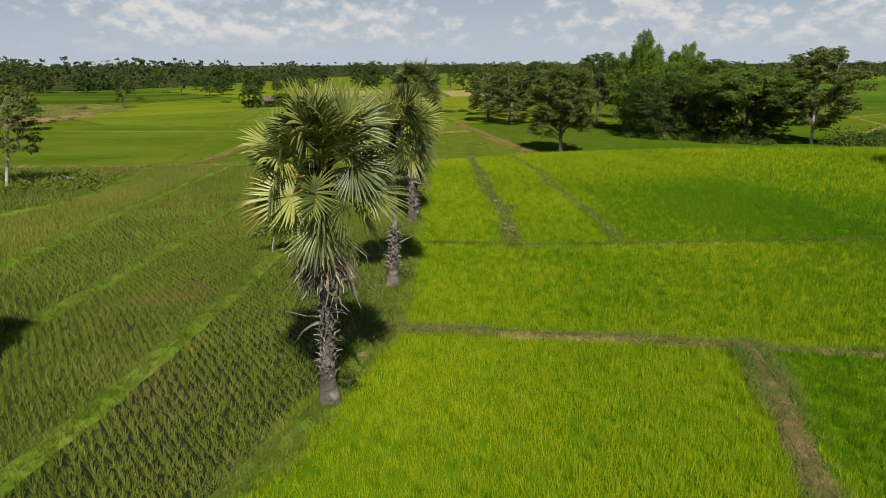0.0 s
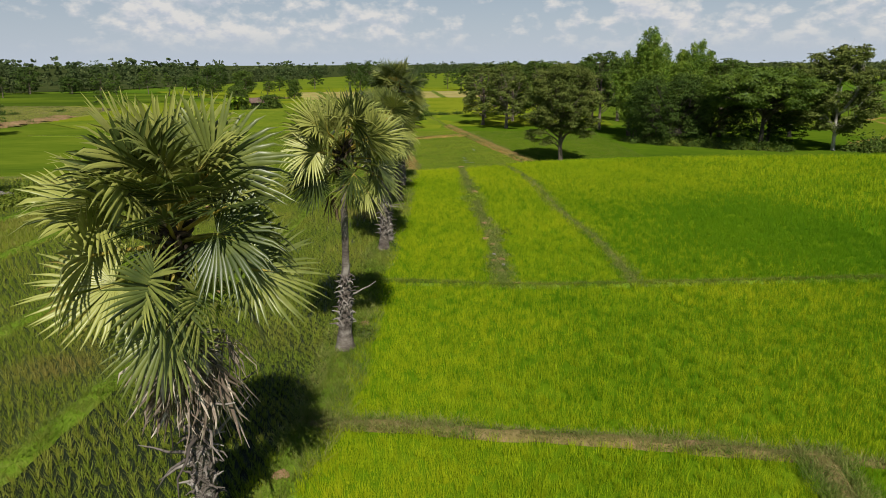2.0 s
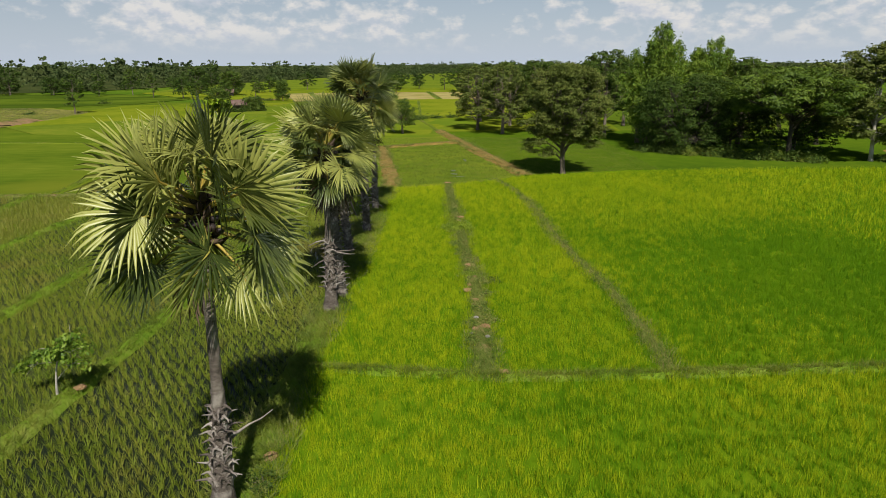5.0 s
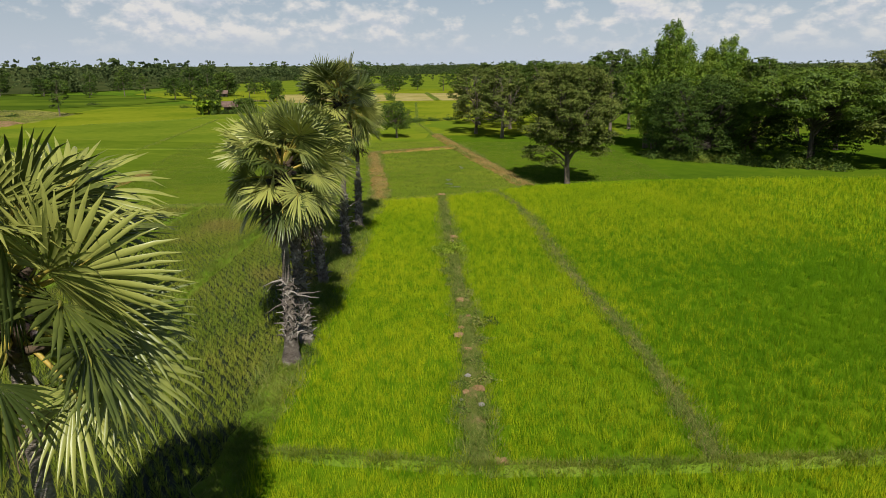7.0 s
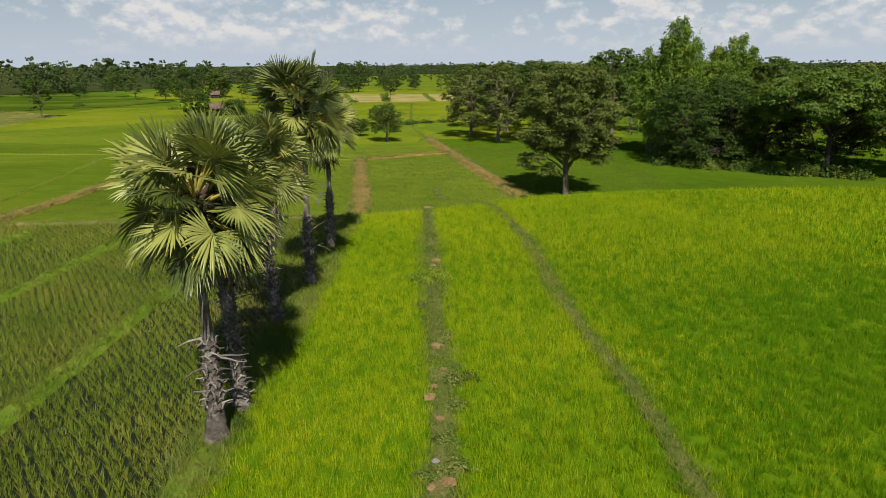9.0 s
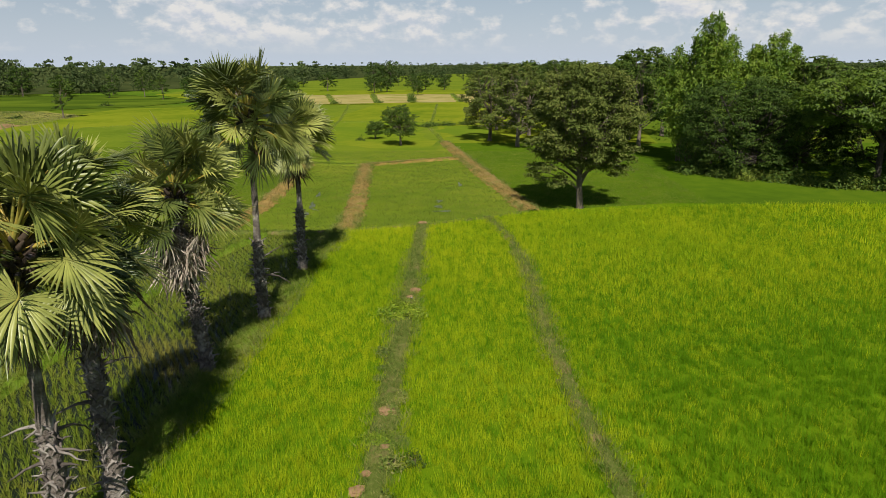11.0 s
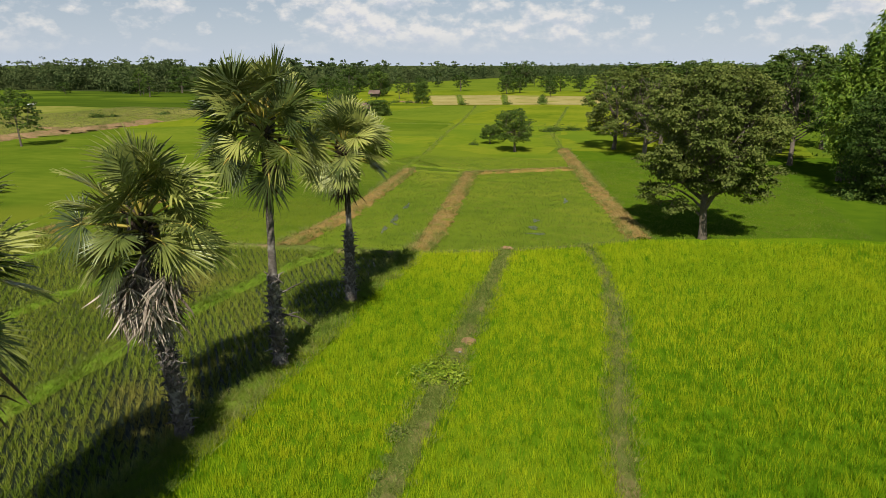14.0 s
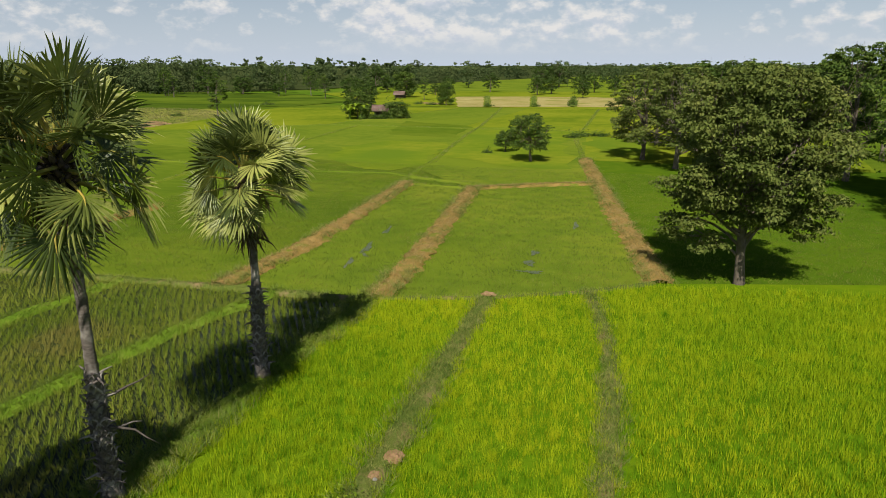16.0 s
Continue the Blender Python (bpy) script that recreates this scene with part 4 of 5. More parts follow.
def palm(x, y, hub, hub_dx, hub_dy, boots, skirt, longs, seed, leaves=42, scale=1.0, fruits=10, old=0, low=-42, foot=1.0, skirt_at=(0.5, 1.35), label=""):
    """A sugar palm. hub: height of the crown's heart; boots: heights between which old stalk stubs cover the trunk; skirt: dead leaves below the crown."""
    r = np.random.default_rng(seed)
    root = thing("sugar_palm", None, label, "palm tree", group="row of sugar palms on the dike")
    root.matrix_basis = pose(x, y, -0.08)
    # trunk
    zs = np.array([-0.15, 0.0, 0.10, 0.3, 0.6, 0.9, 1.3, 1.8, 2.4, 3.0, 3.6, 4.3, 5.0, 5.7, hub - 0.5, hub - 0.1])
    zs = zs[zs <= hub - 0.05]
    zs = np.unique(zs)
    tt = np.clip(zs / hub, 0, 1)
    bend = tt ** 1.4
    sway = 0.05 * np.sin(tt * 5 + seed)
    path = np.stack([hub_dx * bend + sway, hub_dy * bend, zs], 1)
    base_r = np.interp(zs, [-0.2, 0.05, 0.12, 0.5, 1.0, boots[1], boots[1] + 0.4, hub], [0.41 * foot, 0.40 * foot, 0.34 * foot, 0.27 * foot, 0.22 * foot ** 0.5, 0.165, 0.122, 0.115])
    # finer rings
    zf = np.arange(zs[0], zs[-1], 0.12)
    pf = np.stack([np.interp(zf, zs, path[:, c]) for c in range(3)], 1)
    rf = np.interp(zf, zs, base_r) * (1 + 0.03 * np.sin(zf * 26))
    tv, tf = tube(pf, rf, 14, True, 0.035, r)
    child("trunk", mesh_np("trunk", tv, tf, M_ptrunk, smooth=True), root, "rough grey trunk, flared at the foot")
    # stubs in a spiral
    z, a = boots[0], r.uniform(0, 6)
    while z < boots[1]:
        c = np.array([np.interp(z, zs, path[:, k]) for k in range(2)])
        rr = np.interp(z, zs, base_r) - 0.015
        me = STUBS[r.integers(0, len(STUBS))]
        s = r.uniform(0.6, 1.05)
        child("stalk_stub", me, root, m=pose(c[0] + rr * math.cos(a), c[1] + rr * math.sin(a), z, r.normal(0, 8), r.uniform(-15, 20), math.degrees(a) + r.normal(0, 12)) @ Matrix.Scale(s, 4))
        a += 2.4
        z += 0.030
    for i in range(longs):
        z = boots[1] - r.uniform(0.0, 0.55) * (boots[1] - boots[0])
        a = r.uniform(0, 2 * np.pi)
        c = np.array([np.interp(z, zs, path[:, k]) for k in range(2)])
        child("broken_stalk", LONG_STUBS[i % 3], root, "long bare grey leaf stalk", pose(c[0] + 0.12 * math.cos(a), c[1] + 0.12 * math.sin(a), z, 0, r.uniform(-12, 35), math.degrees(a)))
    # crown: leaves in a golden spiral from the upright heart to the hanging skirt
    top = np.array([hub_dx + sway[-1], hub_dy, hub])
    a = r.uniform(0, 6)
    for i in range(leaves):
        u = (i + 0.5) / leaves
        rise = float(np.interp(u, [0, 0.18, 0.56, 0.68, 1.0], [88, 72, 34, 4, low])) + r.normal(0, 7)
        n_ = int(np.argmin([abs(rise - q) for q in RISES]))
        blade, stalk, yellow = LEAVES[n_, int(r.integers(0, 4))]
        s = scale * r.uniform(0.86, 1.1) * (0.86 if u < 0.08 else 1.0)
        m = pose(top[0], top[1], top[2] + 0.30 - 0.65 * u, 0, 0, math.degrees(a)) @ pose(0, 0, 0, r.normal(0, 28), RISES[n_] - rise, 0) @ Matrix.Scale(s, 4)
        aged = u > 0.93 and old > 0
        if aged:
            old -= 1
        leaf = child("fan_leaf", yellow if aged else blade, root, "yellowing fan leaf" if aged else "", m)
        child("leaf_stalk", stalk, leaf, "yellowish leaf stalk")
        a += 2.39996 + r.normal(0, 0.12)
    for i in range(skirt):
        grey, stalk, brown = DEAD[int(r.integers(0, 4))]
        blade = grey if skirt > 20 and r.uniform() < (0.85 if skirt >= 50 or skirt == 40 else 0.5) else brown
        a = 2.39996 * i + r.normal(0, 0.2)
        s = scale * r.uniform(0.65, 1.05) * (1.55 if skirt >= 60 else 1.35 if skirt >= 40 else 1.15)
        m = pose(top[0], top[1], top[2] - r.uniform(*skirt_at) * (1.3 if skirt > 40 else 1.0), r.normal(0, 12), r.normal(0, 9), math.degrees(a)) @ Matrix.Scale(s, 4)
        leaf = child("dead_leaf", blade, root, "dry hanging dead leaf", m)
        child("dead_stalk", stalk, leaf)
    child("leaf_sheath", SHEATH, root, "dark fibrous heart of the crown", pose(top[0], top[1], top[2] + 0.05, 0, 0, 50 * seed))
    for i in range(fruits):
        a = r.uniform(0, 2 * np.pi)
        q = r.uniform(0.2, 0.5)
        child("fruit", FRUIT, root, "round blackish fruit" if i == 0 else "", pose(top[0] + q * math.cos(a), top[1] + q * math.sin(a), top[2] - r.uniform(-0.05, 0.4)) @ Matrix.Scale(r.uniform(0.8, 1.3), 4))
    return root


palm(-3.5, 18.3, 7.2, 0.15, -0.35, (0.85, 4.6), 40, 12, 11, leaves=46, scale=1.13, fruits=18, old=2, low=-30, skirt_at=(1.35, 2.3), label="tall sugar palm with a grey skirt of dead leaves")
palm(-2.35, 29.3, 7.15, 0.30, -0.2, (0.95, 2.9), 2, 2, 12, leaves=42, scale=1.08, label="sugar palm with a bare slender upper trunk")
palm(-2.1, 42.5, 6.6, 0.2, -0.1, (0.9, 3.1), 7, 5, 13, leaves=42, scale=1.04, label="sugar palm with broken stalks on its trunk")
palm(-1.95, 44.2, 6.4, -0.25, 0.5, (0.3, 5.2), 49, 3, 14, foot=0.8, low=-26, leaves=39, scale=1.02, label="sugar palm with a brown skirt of dead leaves")
palm(-2.5, 51.1, 6.1, -0.38, -0.2, (0.25, 4.6), 64, 1, 15, foot=0.75, low=-22, leaves=40, scale=1.04, label="lower sugar palm with a pale skirt of dead leaves")
palm(-2.0, 55.8, 8.1, 0.0, -0.1, (0.3, 3.3), 7, 4, 16, foot=0.75, leaves=45, scale=1.08, label="tallest sugar palm with a bare upper trunk")
palm(-2.1, 62.4, 6.6, -0.1, 0.0, (0.4, 3.2), 5, 0, 17, foot=0.75, leaves=40, scale=1.02, label="slender sugar palm at the end of the row")
palm(-16.9, 17.0, 6.8, 0.0, 0.0, (0.9, 3.2), 8, 2, 18, leaves=42, label="sugar palm on the dike between paddies")


# ---- trees ----
def leaves_np(rng_, centres, outward, size, droop, fold=0.25, slim=0.5, ruffle=0.55):
    """Leaf shapes: a folded rhombus of two triangles each."""
    n = len(centres)
    nn = outward * 0.65 + np.array([0, 0, 0.55]) + rng_.normal(0, ruffle, (n, 3))
    nn /= np.linalg.norm(nn, axis=1)[:, None] + 1e-9
    d = rng_.normal(0, 0.6, (n, 3)) + outward * 0.6
    d[:, 2] -= droop
    d -= nn * (d * nn).sum(1)[:, None]
    d /= np.linalg.norm(d, axis=1)[:, None] + 1e-9
    s = np.cross(d, nn)
    L = size * rng_.uniform(0.65, 1.3, n)[:, None]
    base = centres - d * L * 0.5
    mid = centres + nn * L * fold * 0.3
    v = np.stack([base, mid + s * L * slim * 0.5, centres + d * L * 0.5, mid - s * L * slim * 0.5], 1).reshape(-1, 3)
    i = np.arange(n)[:, None] * 4
    return v, [i + np.array([0, 1, 2]), i + np.array([0, 2, 3])]


def tree_parts(seed, height, radius, base, leaf, count, lumps, trunk_r, squash=0.8, flat=0.7, top_bias=0.0, twig=0.30, droop=0.25, lean=0.0, slim=0.5, least=4, puff=0.55, bottom=5.0, extra=(), lump=(0.16, 0.30), shell=0.40, ruffle=0.55):
    """Trunk with limbs, and a crown of leaf clumps round the limbs' ends. Returns wood and crown as (verts, faces)."""
    r = np.random.default_rng(seed)
    cz = (height + base) / 2
    hz = (height - base) / 2
    wood = []
    th = base + (height - base) * 0.55
    zt = np.linspace(-0.15, th, 9)
    sx, sy = r.normal(0, 0.25, 2)
    tp = np.stack([lean * np.maximum(zt / th, 0) ** 1.5 + sx * np.sin(zt / th * 3) * 0.5, sy * np.sin(zt / th * 2.4) * 0.5, zt], 1)
    wood.append(tube(tp, trunk_r * np.interp(zt / th, [-0.05, 0.03, 0.12, 0.5, 1], [1.5, 1.25, 1.0, 0.75, 0.3]), 9, wob=0.04, rng=r))
    cents, rads, limbs = [], [], []
    for i in range(lumps + len(extra)):
        u = min(1.0, (i + 0.5) / lumps)
        a = i * 2.39996 + r.normal(0, 0.3)
        zz = -1 + 2 * ((u * 0.93 + 0.05) ** (1.0 - 0.35 * top_bias))
        prof = math.sqrt(max(0.02, 1 - abs(zz) ** (2.2 if zz > 0 else bottom)))
        rr = radius * prof * (r.uniform(shell, 0.94) if zz > -0.45 or bottom < 4 else r.uniform(0.62, 0.98))
        c = np.array([lean + rr * math.cos(a), rr * math.sin(a), cz + hz * zz * 0.86])
        if i >= lumps:
            c = np.array(extra[i - lumps])
        cents.append(c)
        rads.append(radius * r.uniform(*lump) * (0.75 + 0.35 * prof) * math.sqrt(36 / max(20, lumps)) ** 0.5)
        # every fifth clump has a limb of its own, the others branch off the nearest one
        t = np.linspace(0, 1, 6)[:, None]
        if i % 5 == 0 or not limbs:
            z0 = np.clip(base * 0.75 + (c[2] - base) * 0.42 + r.normal(0, 0.12 * base), base * 0.5, th * 0.97)
            p0, thick = np.array([np.interp(z0, zt, tp[:, k]) for k in range(3)]), 0.36
        else:
            near = min(limbs, key=lambda l: np.linalg.norm(l[-1] - c))
            p0, thick = near[3], 0.16
        mid = (p0 + c) / 2 + np.array([r.normal(0, 0.2), r.normal(0, 0.2), (0.34 if c[2] < base + 1.5 else -0.06) * np.linalg.norm(c - p0)])
        lp = (1 - t) ** 2 * p0 + 2 * t * (1 - t) * mid + t * t * c
        if thick > 0.2:
            limbs.append(lp)
        wood.append(tube(lp, np.linspace(trunk_r * thick, trunk_r * 0.06, 6), 5))
        for _ in range(2):
            e = c + r.normal(0, 0.6, 3) * rads[-1]
            wood.append(tube(np.linspace(lp[3], e, 3) + np.array([[0, 0, 0], [0, 0, 0.08], [0, 0, 0]]), np.linspace(trunk_r * 0.12, 0.008, 3), 3))
    cents, rads = np.array(cents), np.array(rads)
    w = rads ** 2
    per = np.maximum(least, (count / 16 * w / w.sum()).astype(int))
    pts, outs = [], []
    for c, q, k in zip(cents, rads, per):
        d = r.normal(0, 1, (k, 3))
        d[:, 2] = d[:, 2] * 0.9 + 0.25
        d /= np.linalg.norm(d, axis=1)[:, None]
        rr = q * (0.55 + 0.55 * r.uniform(0, 1, k) ** 0.7) * (1 + 0.25 * r.normal(0, 1, k).clip(-1, 1.6))
        tw = c + d * rr[:, None] * np.array([1, 1, flat])
        m_ = 16
        th = r.uniform(0, 2 * np.pi, (k, m_))
        ring = np.stack([np.cos(th), np.sin(th), r.uniform(-0.75, 0.35, (k, m_))], 2)
        q_ = twig * (0.35 + 0.9 * r.uniform(0, 1, (k, m_, 1)))
        pts.append((tw[:, None] + ring * q_ * np.array([1, 1, puff])).reshape(-1, 3))
        outs.append((ring * 0.5 + 0.9 * d[:, None]).reshape(-1, 3))
    pts, outs = np.vstack(pts), np.vstack(outs)
    keep = pts[:, 2] > 0.1
    return merge(wood), leaves_np(r, pts[keep], outs[keep], leaf, droop, slim=slim, ruffle=ruffle)


def tree_meshes(bark, leaf_mat, *a, **k):
    wood, crown = tree_parts(*a, **k)
    return mesh_np("trunk", *wood, bark, smooth=True), mesh_np("crown", *crown, leaf_mat)


def tree(name, meshes, x, y, turn, label, scale=(1, 1, 1), group=""):
    root = thing(name, None, label, "tree", group=group)
    root.matrix_basis = pose(x, y, GROUND_Z + 0.06, 0, 0, turn)
    s = Matrix.Diagonal((*scale, 1))
    child("trunk", meshes[0], root, m=s)
    child("crown", meshes[1], root, m=s)
    return root


lone = tree_meshes(M_bark, M_leaf_dry, 41, 10.6, 4.45, 2.4, 0.175, 66000, 140, 0.23, flat=0.75, twig=0.30, droop=0.4, slim=0.55, bottom=1.5, lump=(0.11, 0.19), shell=0.38, ruffle=0.65,
                   extra=((-2.8, -0.4, 2.3), (-3.4, 0.0, 2.5), (-2.0, -0.8, 2.0), (-1.2, -1.0, 2.1), (2.3, -0.4, 2.7), (3.0, 0.0, 3.0), (-3.3, 0.0, 4.3), (-2.6, -0.6, 3.9), (-3.8, -0.3, 4.9), (-1.9, -1.4, 4.2), (-3.5, 0.2, 3.0), (-2.9, -0.5, 3.3), (-1.5, -0.7, 2.5), (3.2, -0.2, 3.7), (3.8, 0.4, 4.3), (2.5, 0.6, 3.2), (1.7, -0.9, 3.5), (0.6, -2.8, 4.2), (-2.5, -1.6, 3.2)))
tree("broadleaf_tree", lone, 14.0, 77.8, 0, "lone broadleaf tree with a rounded olive-green crown")
row_a = tree_meshes(M_bark, M_leaf_dry, 42, 10.6, 4.2, 1.3, 0.29, 12000, 52, 0.24, twig=0.32, lump=(0.13, 0.22), ruffle=0.35)
row_b = tree_meshes(M_bark, M_leaf_mid, 43, 11.0, 3.8, 2.4, 0.29, 12000, 48, 0.22, twig=0.32, lump=(0.13, 0.22), ruffle=0.35)
row_c = tree_meshes(M_bark, M_leaf_mid, 52, 10.8, 4.0, 1.6, 0.40, 5000, 40, 0.22, twig=0.40, lump=(0.13, 0.22), ruffle=0.4)
dark = tree_meshes(M_darkbark, M_leaf_dark, 44, 9.2, 6.0, 0.1, 0.22, 34000, 90, 0.28, twig=0.40, flat=0.9, lump=(0.12, 0.22), droop=0.6, ruffle=0.35, shell=0.6)
dark_b = tree_meshes(M_darkbark, M_leaf_dark, 56, 9.2, 6.0, 0.1, 0.34, 14000, 60, 0.28, twig=0.42, flat=0.9, lump=(0.14, 0.25), droop=0.6, ruffle=0.4, shell=0.6)
rain = tree_meshes(M_darkbark, M_leaf_rain, 45, 9.8, 7.0, 4.4, 0.25, 56000, 130, 0.28, flat=0.38, twig=0.50, top_bias=0.7, shell=0.5, droop=0.05, lump=(0.13, 0.22), ruffle=0.3)
pale = tree_meshes(M_pale, M_leaf_dry, 46, 12.3, 4.8, 1.0, 0.26, 36000, 90, 0.17, twig=0.34, droop=0.3, lump=(0.12, 0.21), ruffle=0.5, bottom=2.2)
for i, (x, y, s, turn, lab) in enumerate(((11.6, 115, 1.0, 10, "a"), (8.2, 121, 0.97, 100, "a"), (17.0, 117, 1.0, 200, "b"), (22.0, 116, 0.93, 50, "b"), (14.0, 128, 1.0, 290, "b"), (20.0, 131, 1.02, 150, "a"), (27.0, 122, 1.05, 240, "b"), (9.5, 136, 0.98, 30, "b"), (33.0, 128, 1.08, 300, "b"), (14, 142, 1.0, 77, "a"), (24, 140, 1.0, 160, "b"))):
    tree("grove_tree", row_c if y > 125 else row_a if lab == "a" else row_b, x, y, turn, "olive-green grove tree with a dense crown" if lab == "a" else "green grove tree with a tall crown", (s, s, s), "trees of the grove")
tree("grove_tree", row_b, 26.0, 112, 0, "tall green grove tree beside the bamboo", (1.08, 1.08, 1.13), "trees of the grove")
tree("grove_tree", row_b, 40.5, 101, 90, "tall green grove tree behind the rain tree", (1.1, 1.1, 1.02), "trees of the grove")
tree("grove_tree", row_a, 50, 100, 190, "olive-green grove tree with a dense crown", (1.0, 1.0, 1.0), "trees of the grove")
tree("grove_tree", row_b, 44, 108, 260, "green grove tree with a tall crown", (1.05, 1.05, 0.95), "trees of the grove")
tree("dense_tree", dark, 31.0, 94.5, 0, "dense dark tree with foliage down to the ground", group="trees of the grove")
tree("dense_tree", dark_b, 44.5, 95.0, 130, "dense dark tree in the shade of the grove", (0.8, 0.8, 0.85), "trees of the grove")
tree("dense_tree", dark_b, 37.5, 96.5, 220, "dense dark tree in the shade of the grove", (0.7, 0.7, 0.85), "trees of the grove")
tree("rain_tree", rain, 40.1, 87.6, 0, "rain tree with a wide flat dark green umbrella crown", group="trees of the grove")
tree("pale_tree", pale, 47.7, 85.3, 0, "tall leafy tree with a pale forked trunk", (1.22, 1.22, 1.03), group="trees of the grove")
tree("pale_tree", pale, 49.6, 61.0, 120, "leafy tree with a pale trunk beside the rice", (0.9, 0.9, 0.9))


def bamboo(x, y, height, spread, culms, seed, label):
    r = np.random.default_rng(seed)
    root = thing("bamboo_clump", None, label, "bamboo", group="bamboo of the grove")
    root.matrix_basis = pose(x, y, GROUND_Z + 0.05)
    pts, outs = [], []
    for i in range(culms):
        a = i * 2.39996 + r.normal(0, 0.3)
        h = height * r.uniform(0.55, 1.0)
        b = 0.9 * math.sqrt((i + 0.5) / culms)
        reach = spread * r.uniform(0.25, 1.0) * math.sqrt((i + 1) / culms)
        t = np.linspace(0, 1, 10)
        d = np.array([math.cos(a), math.sin(a)])
        rad = b + reach * t ** 2.2
        z = h * (t - 0.10 * t ** 4 * reach / spread * 1.6)
        path = np.stack([d[0] * rad, d[1] * rad, z], 1)
        child("culm", mesh_np("culm", *tube(path, np.linspace(0.05, 0.008, 10), 5), M_bark), root)
        k = 290
        u = 0.22 + 0.80 * r.uniform(0, 1, k) ** 0.75
        p = np.stack([np.interp(u, t, path[:, c]) for c in range(3)], 1)
        amp = (0.95 * np.sin(np.clip(u, 0, 1) * np.pi * 0.92 + 0.15) + 0.10)[:, None]
        off = r.normal(0, 0.85, (k, 3)) * amp * np.array([1, 1, 0.7])
        q = np.repeat(p + off, 4, axis=0) + r.normal(0, 0.14, (k * 4, 3))
        pts.append(q)
        outs.append(np.repeat(off / (np.linalg.norm(off, axis=1)[:, None] + 1e-6), 4, axis=0))
    child("foliage", mesh_np("foliage", *leaves_np(r, np.vstack(pts), np.vstack(outs), 0.38, 0.6, slim=0.30, ruffle=0.5), M_leaf_bamboo), root, "bright feathery leaves")
    return root


for x, y, h_, sp, n_, sd in ((30.0, 100.5, 15.6, 3.6, 22, 61), (35.0, 101.0, 14.6, 3.6, 20, 62), (28.6, 102.5, 12.6, 3.2, 18, 63), (32.6, 102.5, 13.2, 4.2, 18, 64), (38.0, 102.5, 12.6, 3.8, 16, 65)):
    bamboo(x, y, h_, sp, n_, sd, "tall bright green bamboo clump rising over the grove")


# shrubs and weeds
def shrub_mesh(seed, w, h, leaf, count, material):
    r = np.random.default_rng(seed)
    k = max(5, count // 10)
    d = r.normal(0, 1, (k, 3))
    d[:, 2] = np.abs(d[:, 2])
    d /= np.linalg.norm(d, axis=1)[:, None]
    lob = 1 + 0.35 * np.sin(np.arctan2(d[:, 1], d[:, 0]) * 3 + seed) * r.uniform(0.3, 1, k)
    p = d * (r.uniform(0.35, 1.05, k) * lob)[:, None] * np.array([w, w, h])
    p = np.repeat(p, 10, axis=0) + r.normal(0, leaf * 0.8, (k * 10, 3))
    p[:, 2] = np.abs(p[:, 2])
    v, f = leaves_np(r, p, np.repeat(d, 10, axis=0), leaf, 0.1)
    stems = [tube(np.array([[0, 0, -0.05], [q[0] * 0.4, q[1] * 0.4, h * 0.35], q * np.array([1, 1, 0.9])]), [0.02, 0.014, 0.005], 4) for q in (d[:7] * np.array([w, w, h]) * 0.8)]
    return mesh_np("stems", *merge(stems), M_bark), mesh_np("leaves", v, f, material)


def shrub(name, meshes, x, y, z, turn, s, label, group=""):
    root = thing(name, None, label, "shrub", group=group)
    root.matrix_basis = pose(x, y, z, 0, 0, turn)
    sc = Matrix.Diagonal((*s, 1))
    child("stems", meshes[0], root, m=sc)
    child("leaves", meshes[1], root, m=sc)
    return root


weed = shrub_mesh(71, 0.55, 0.5, 0.10, 500, M_leaf_dark)
creeper = shrub_mesh(72, 0.95, 0.40, 0.10, 2600, M_leaf_bright)
bush = shrub_mesh(73, 1.5, 1.2, 0.30, 620, M_leaf_mid)
scrubm = shrub_mesh(74, 1.6, 0.7, 0.22, 800, M_grass)
shrub("weed_bush", weed, -3.05, 19.2, -0.1, 0, (0.8, 0.8, 1.3), "small dark green bush at the foot of a palm")
shrub("weed_bush", weed, -1.75, 30.4, -0.1, 60, (0.8, 0.8, 0.9), "small dark green bush at the foot of a palm")
shrub("weed_bush", weed, -1.6, 43.1, -0.1, 120, (0.5, 0.5, 0.7), "small dark green bush at the foot of a palm")
shrub("weed_bush", weed, 5.1, 45.9, -0.1, 10, (0.6, 0.6, 0.8), "dark weed among the rice")
shrub("creeping_shrub", creeper, 3.5, 56.4, -0.05, 0, (1.1, 1.0, 1.0), "bright yellow-green creeping shrub on the dike")
shrub("creeping_shrub", creeper, 4.0, 47.0, -0.15, 80, (0.45, 0.6, 0.6), "low green weeds on the worn dike")
herb = shrub_mesh(75, 0.34, 0.26, 0.085, 420, M_weedgrass)
for line, y0, y1, count in ((DIKE_M1, 37, 53, 16),):
    q = line_points(line, 0.4)[0]
    q = q[(q[:, 1] > y0) & (q[:, 1] < y1)]
    for k in rng.choice(len(q), count, replace=False):
        s = rng.uniform(0.55, 1.25)
        shrub("weed_clump", herb, q[k, 0] + rng.choice([-1, 1]) * rng.uniform(0.1, 0.5), q[k, 1], -0.06, rng.uniform(0, 360), (s, s, s * rng.uniform(0.6, 1.1)), "low ragged green weed clump on a dike", "weed clumps on the dikes")
for i in range(26):
    a = rng.uniform(0, 1)
    shrub("weed_bush", scrubm, -40 + 9.0 * a + rng.normal(0, 0.8), 54.5 + 6 * rng.uniform(0, 1), -0.3, rng.uniform(0, 360), (1, 1, rng.uniform(0.7, 1.3)), "low bright green scrub on a mound", "scrub on the field edge")
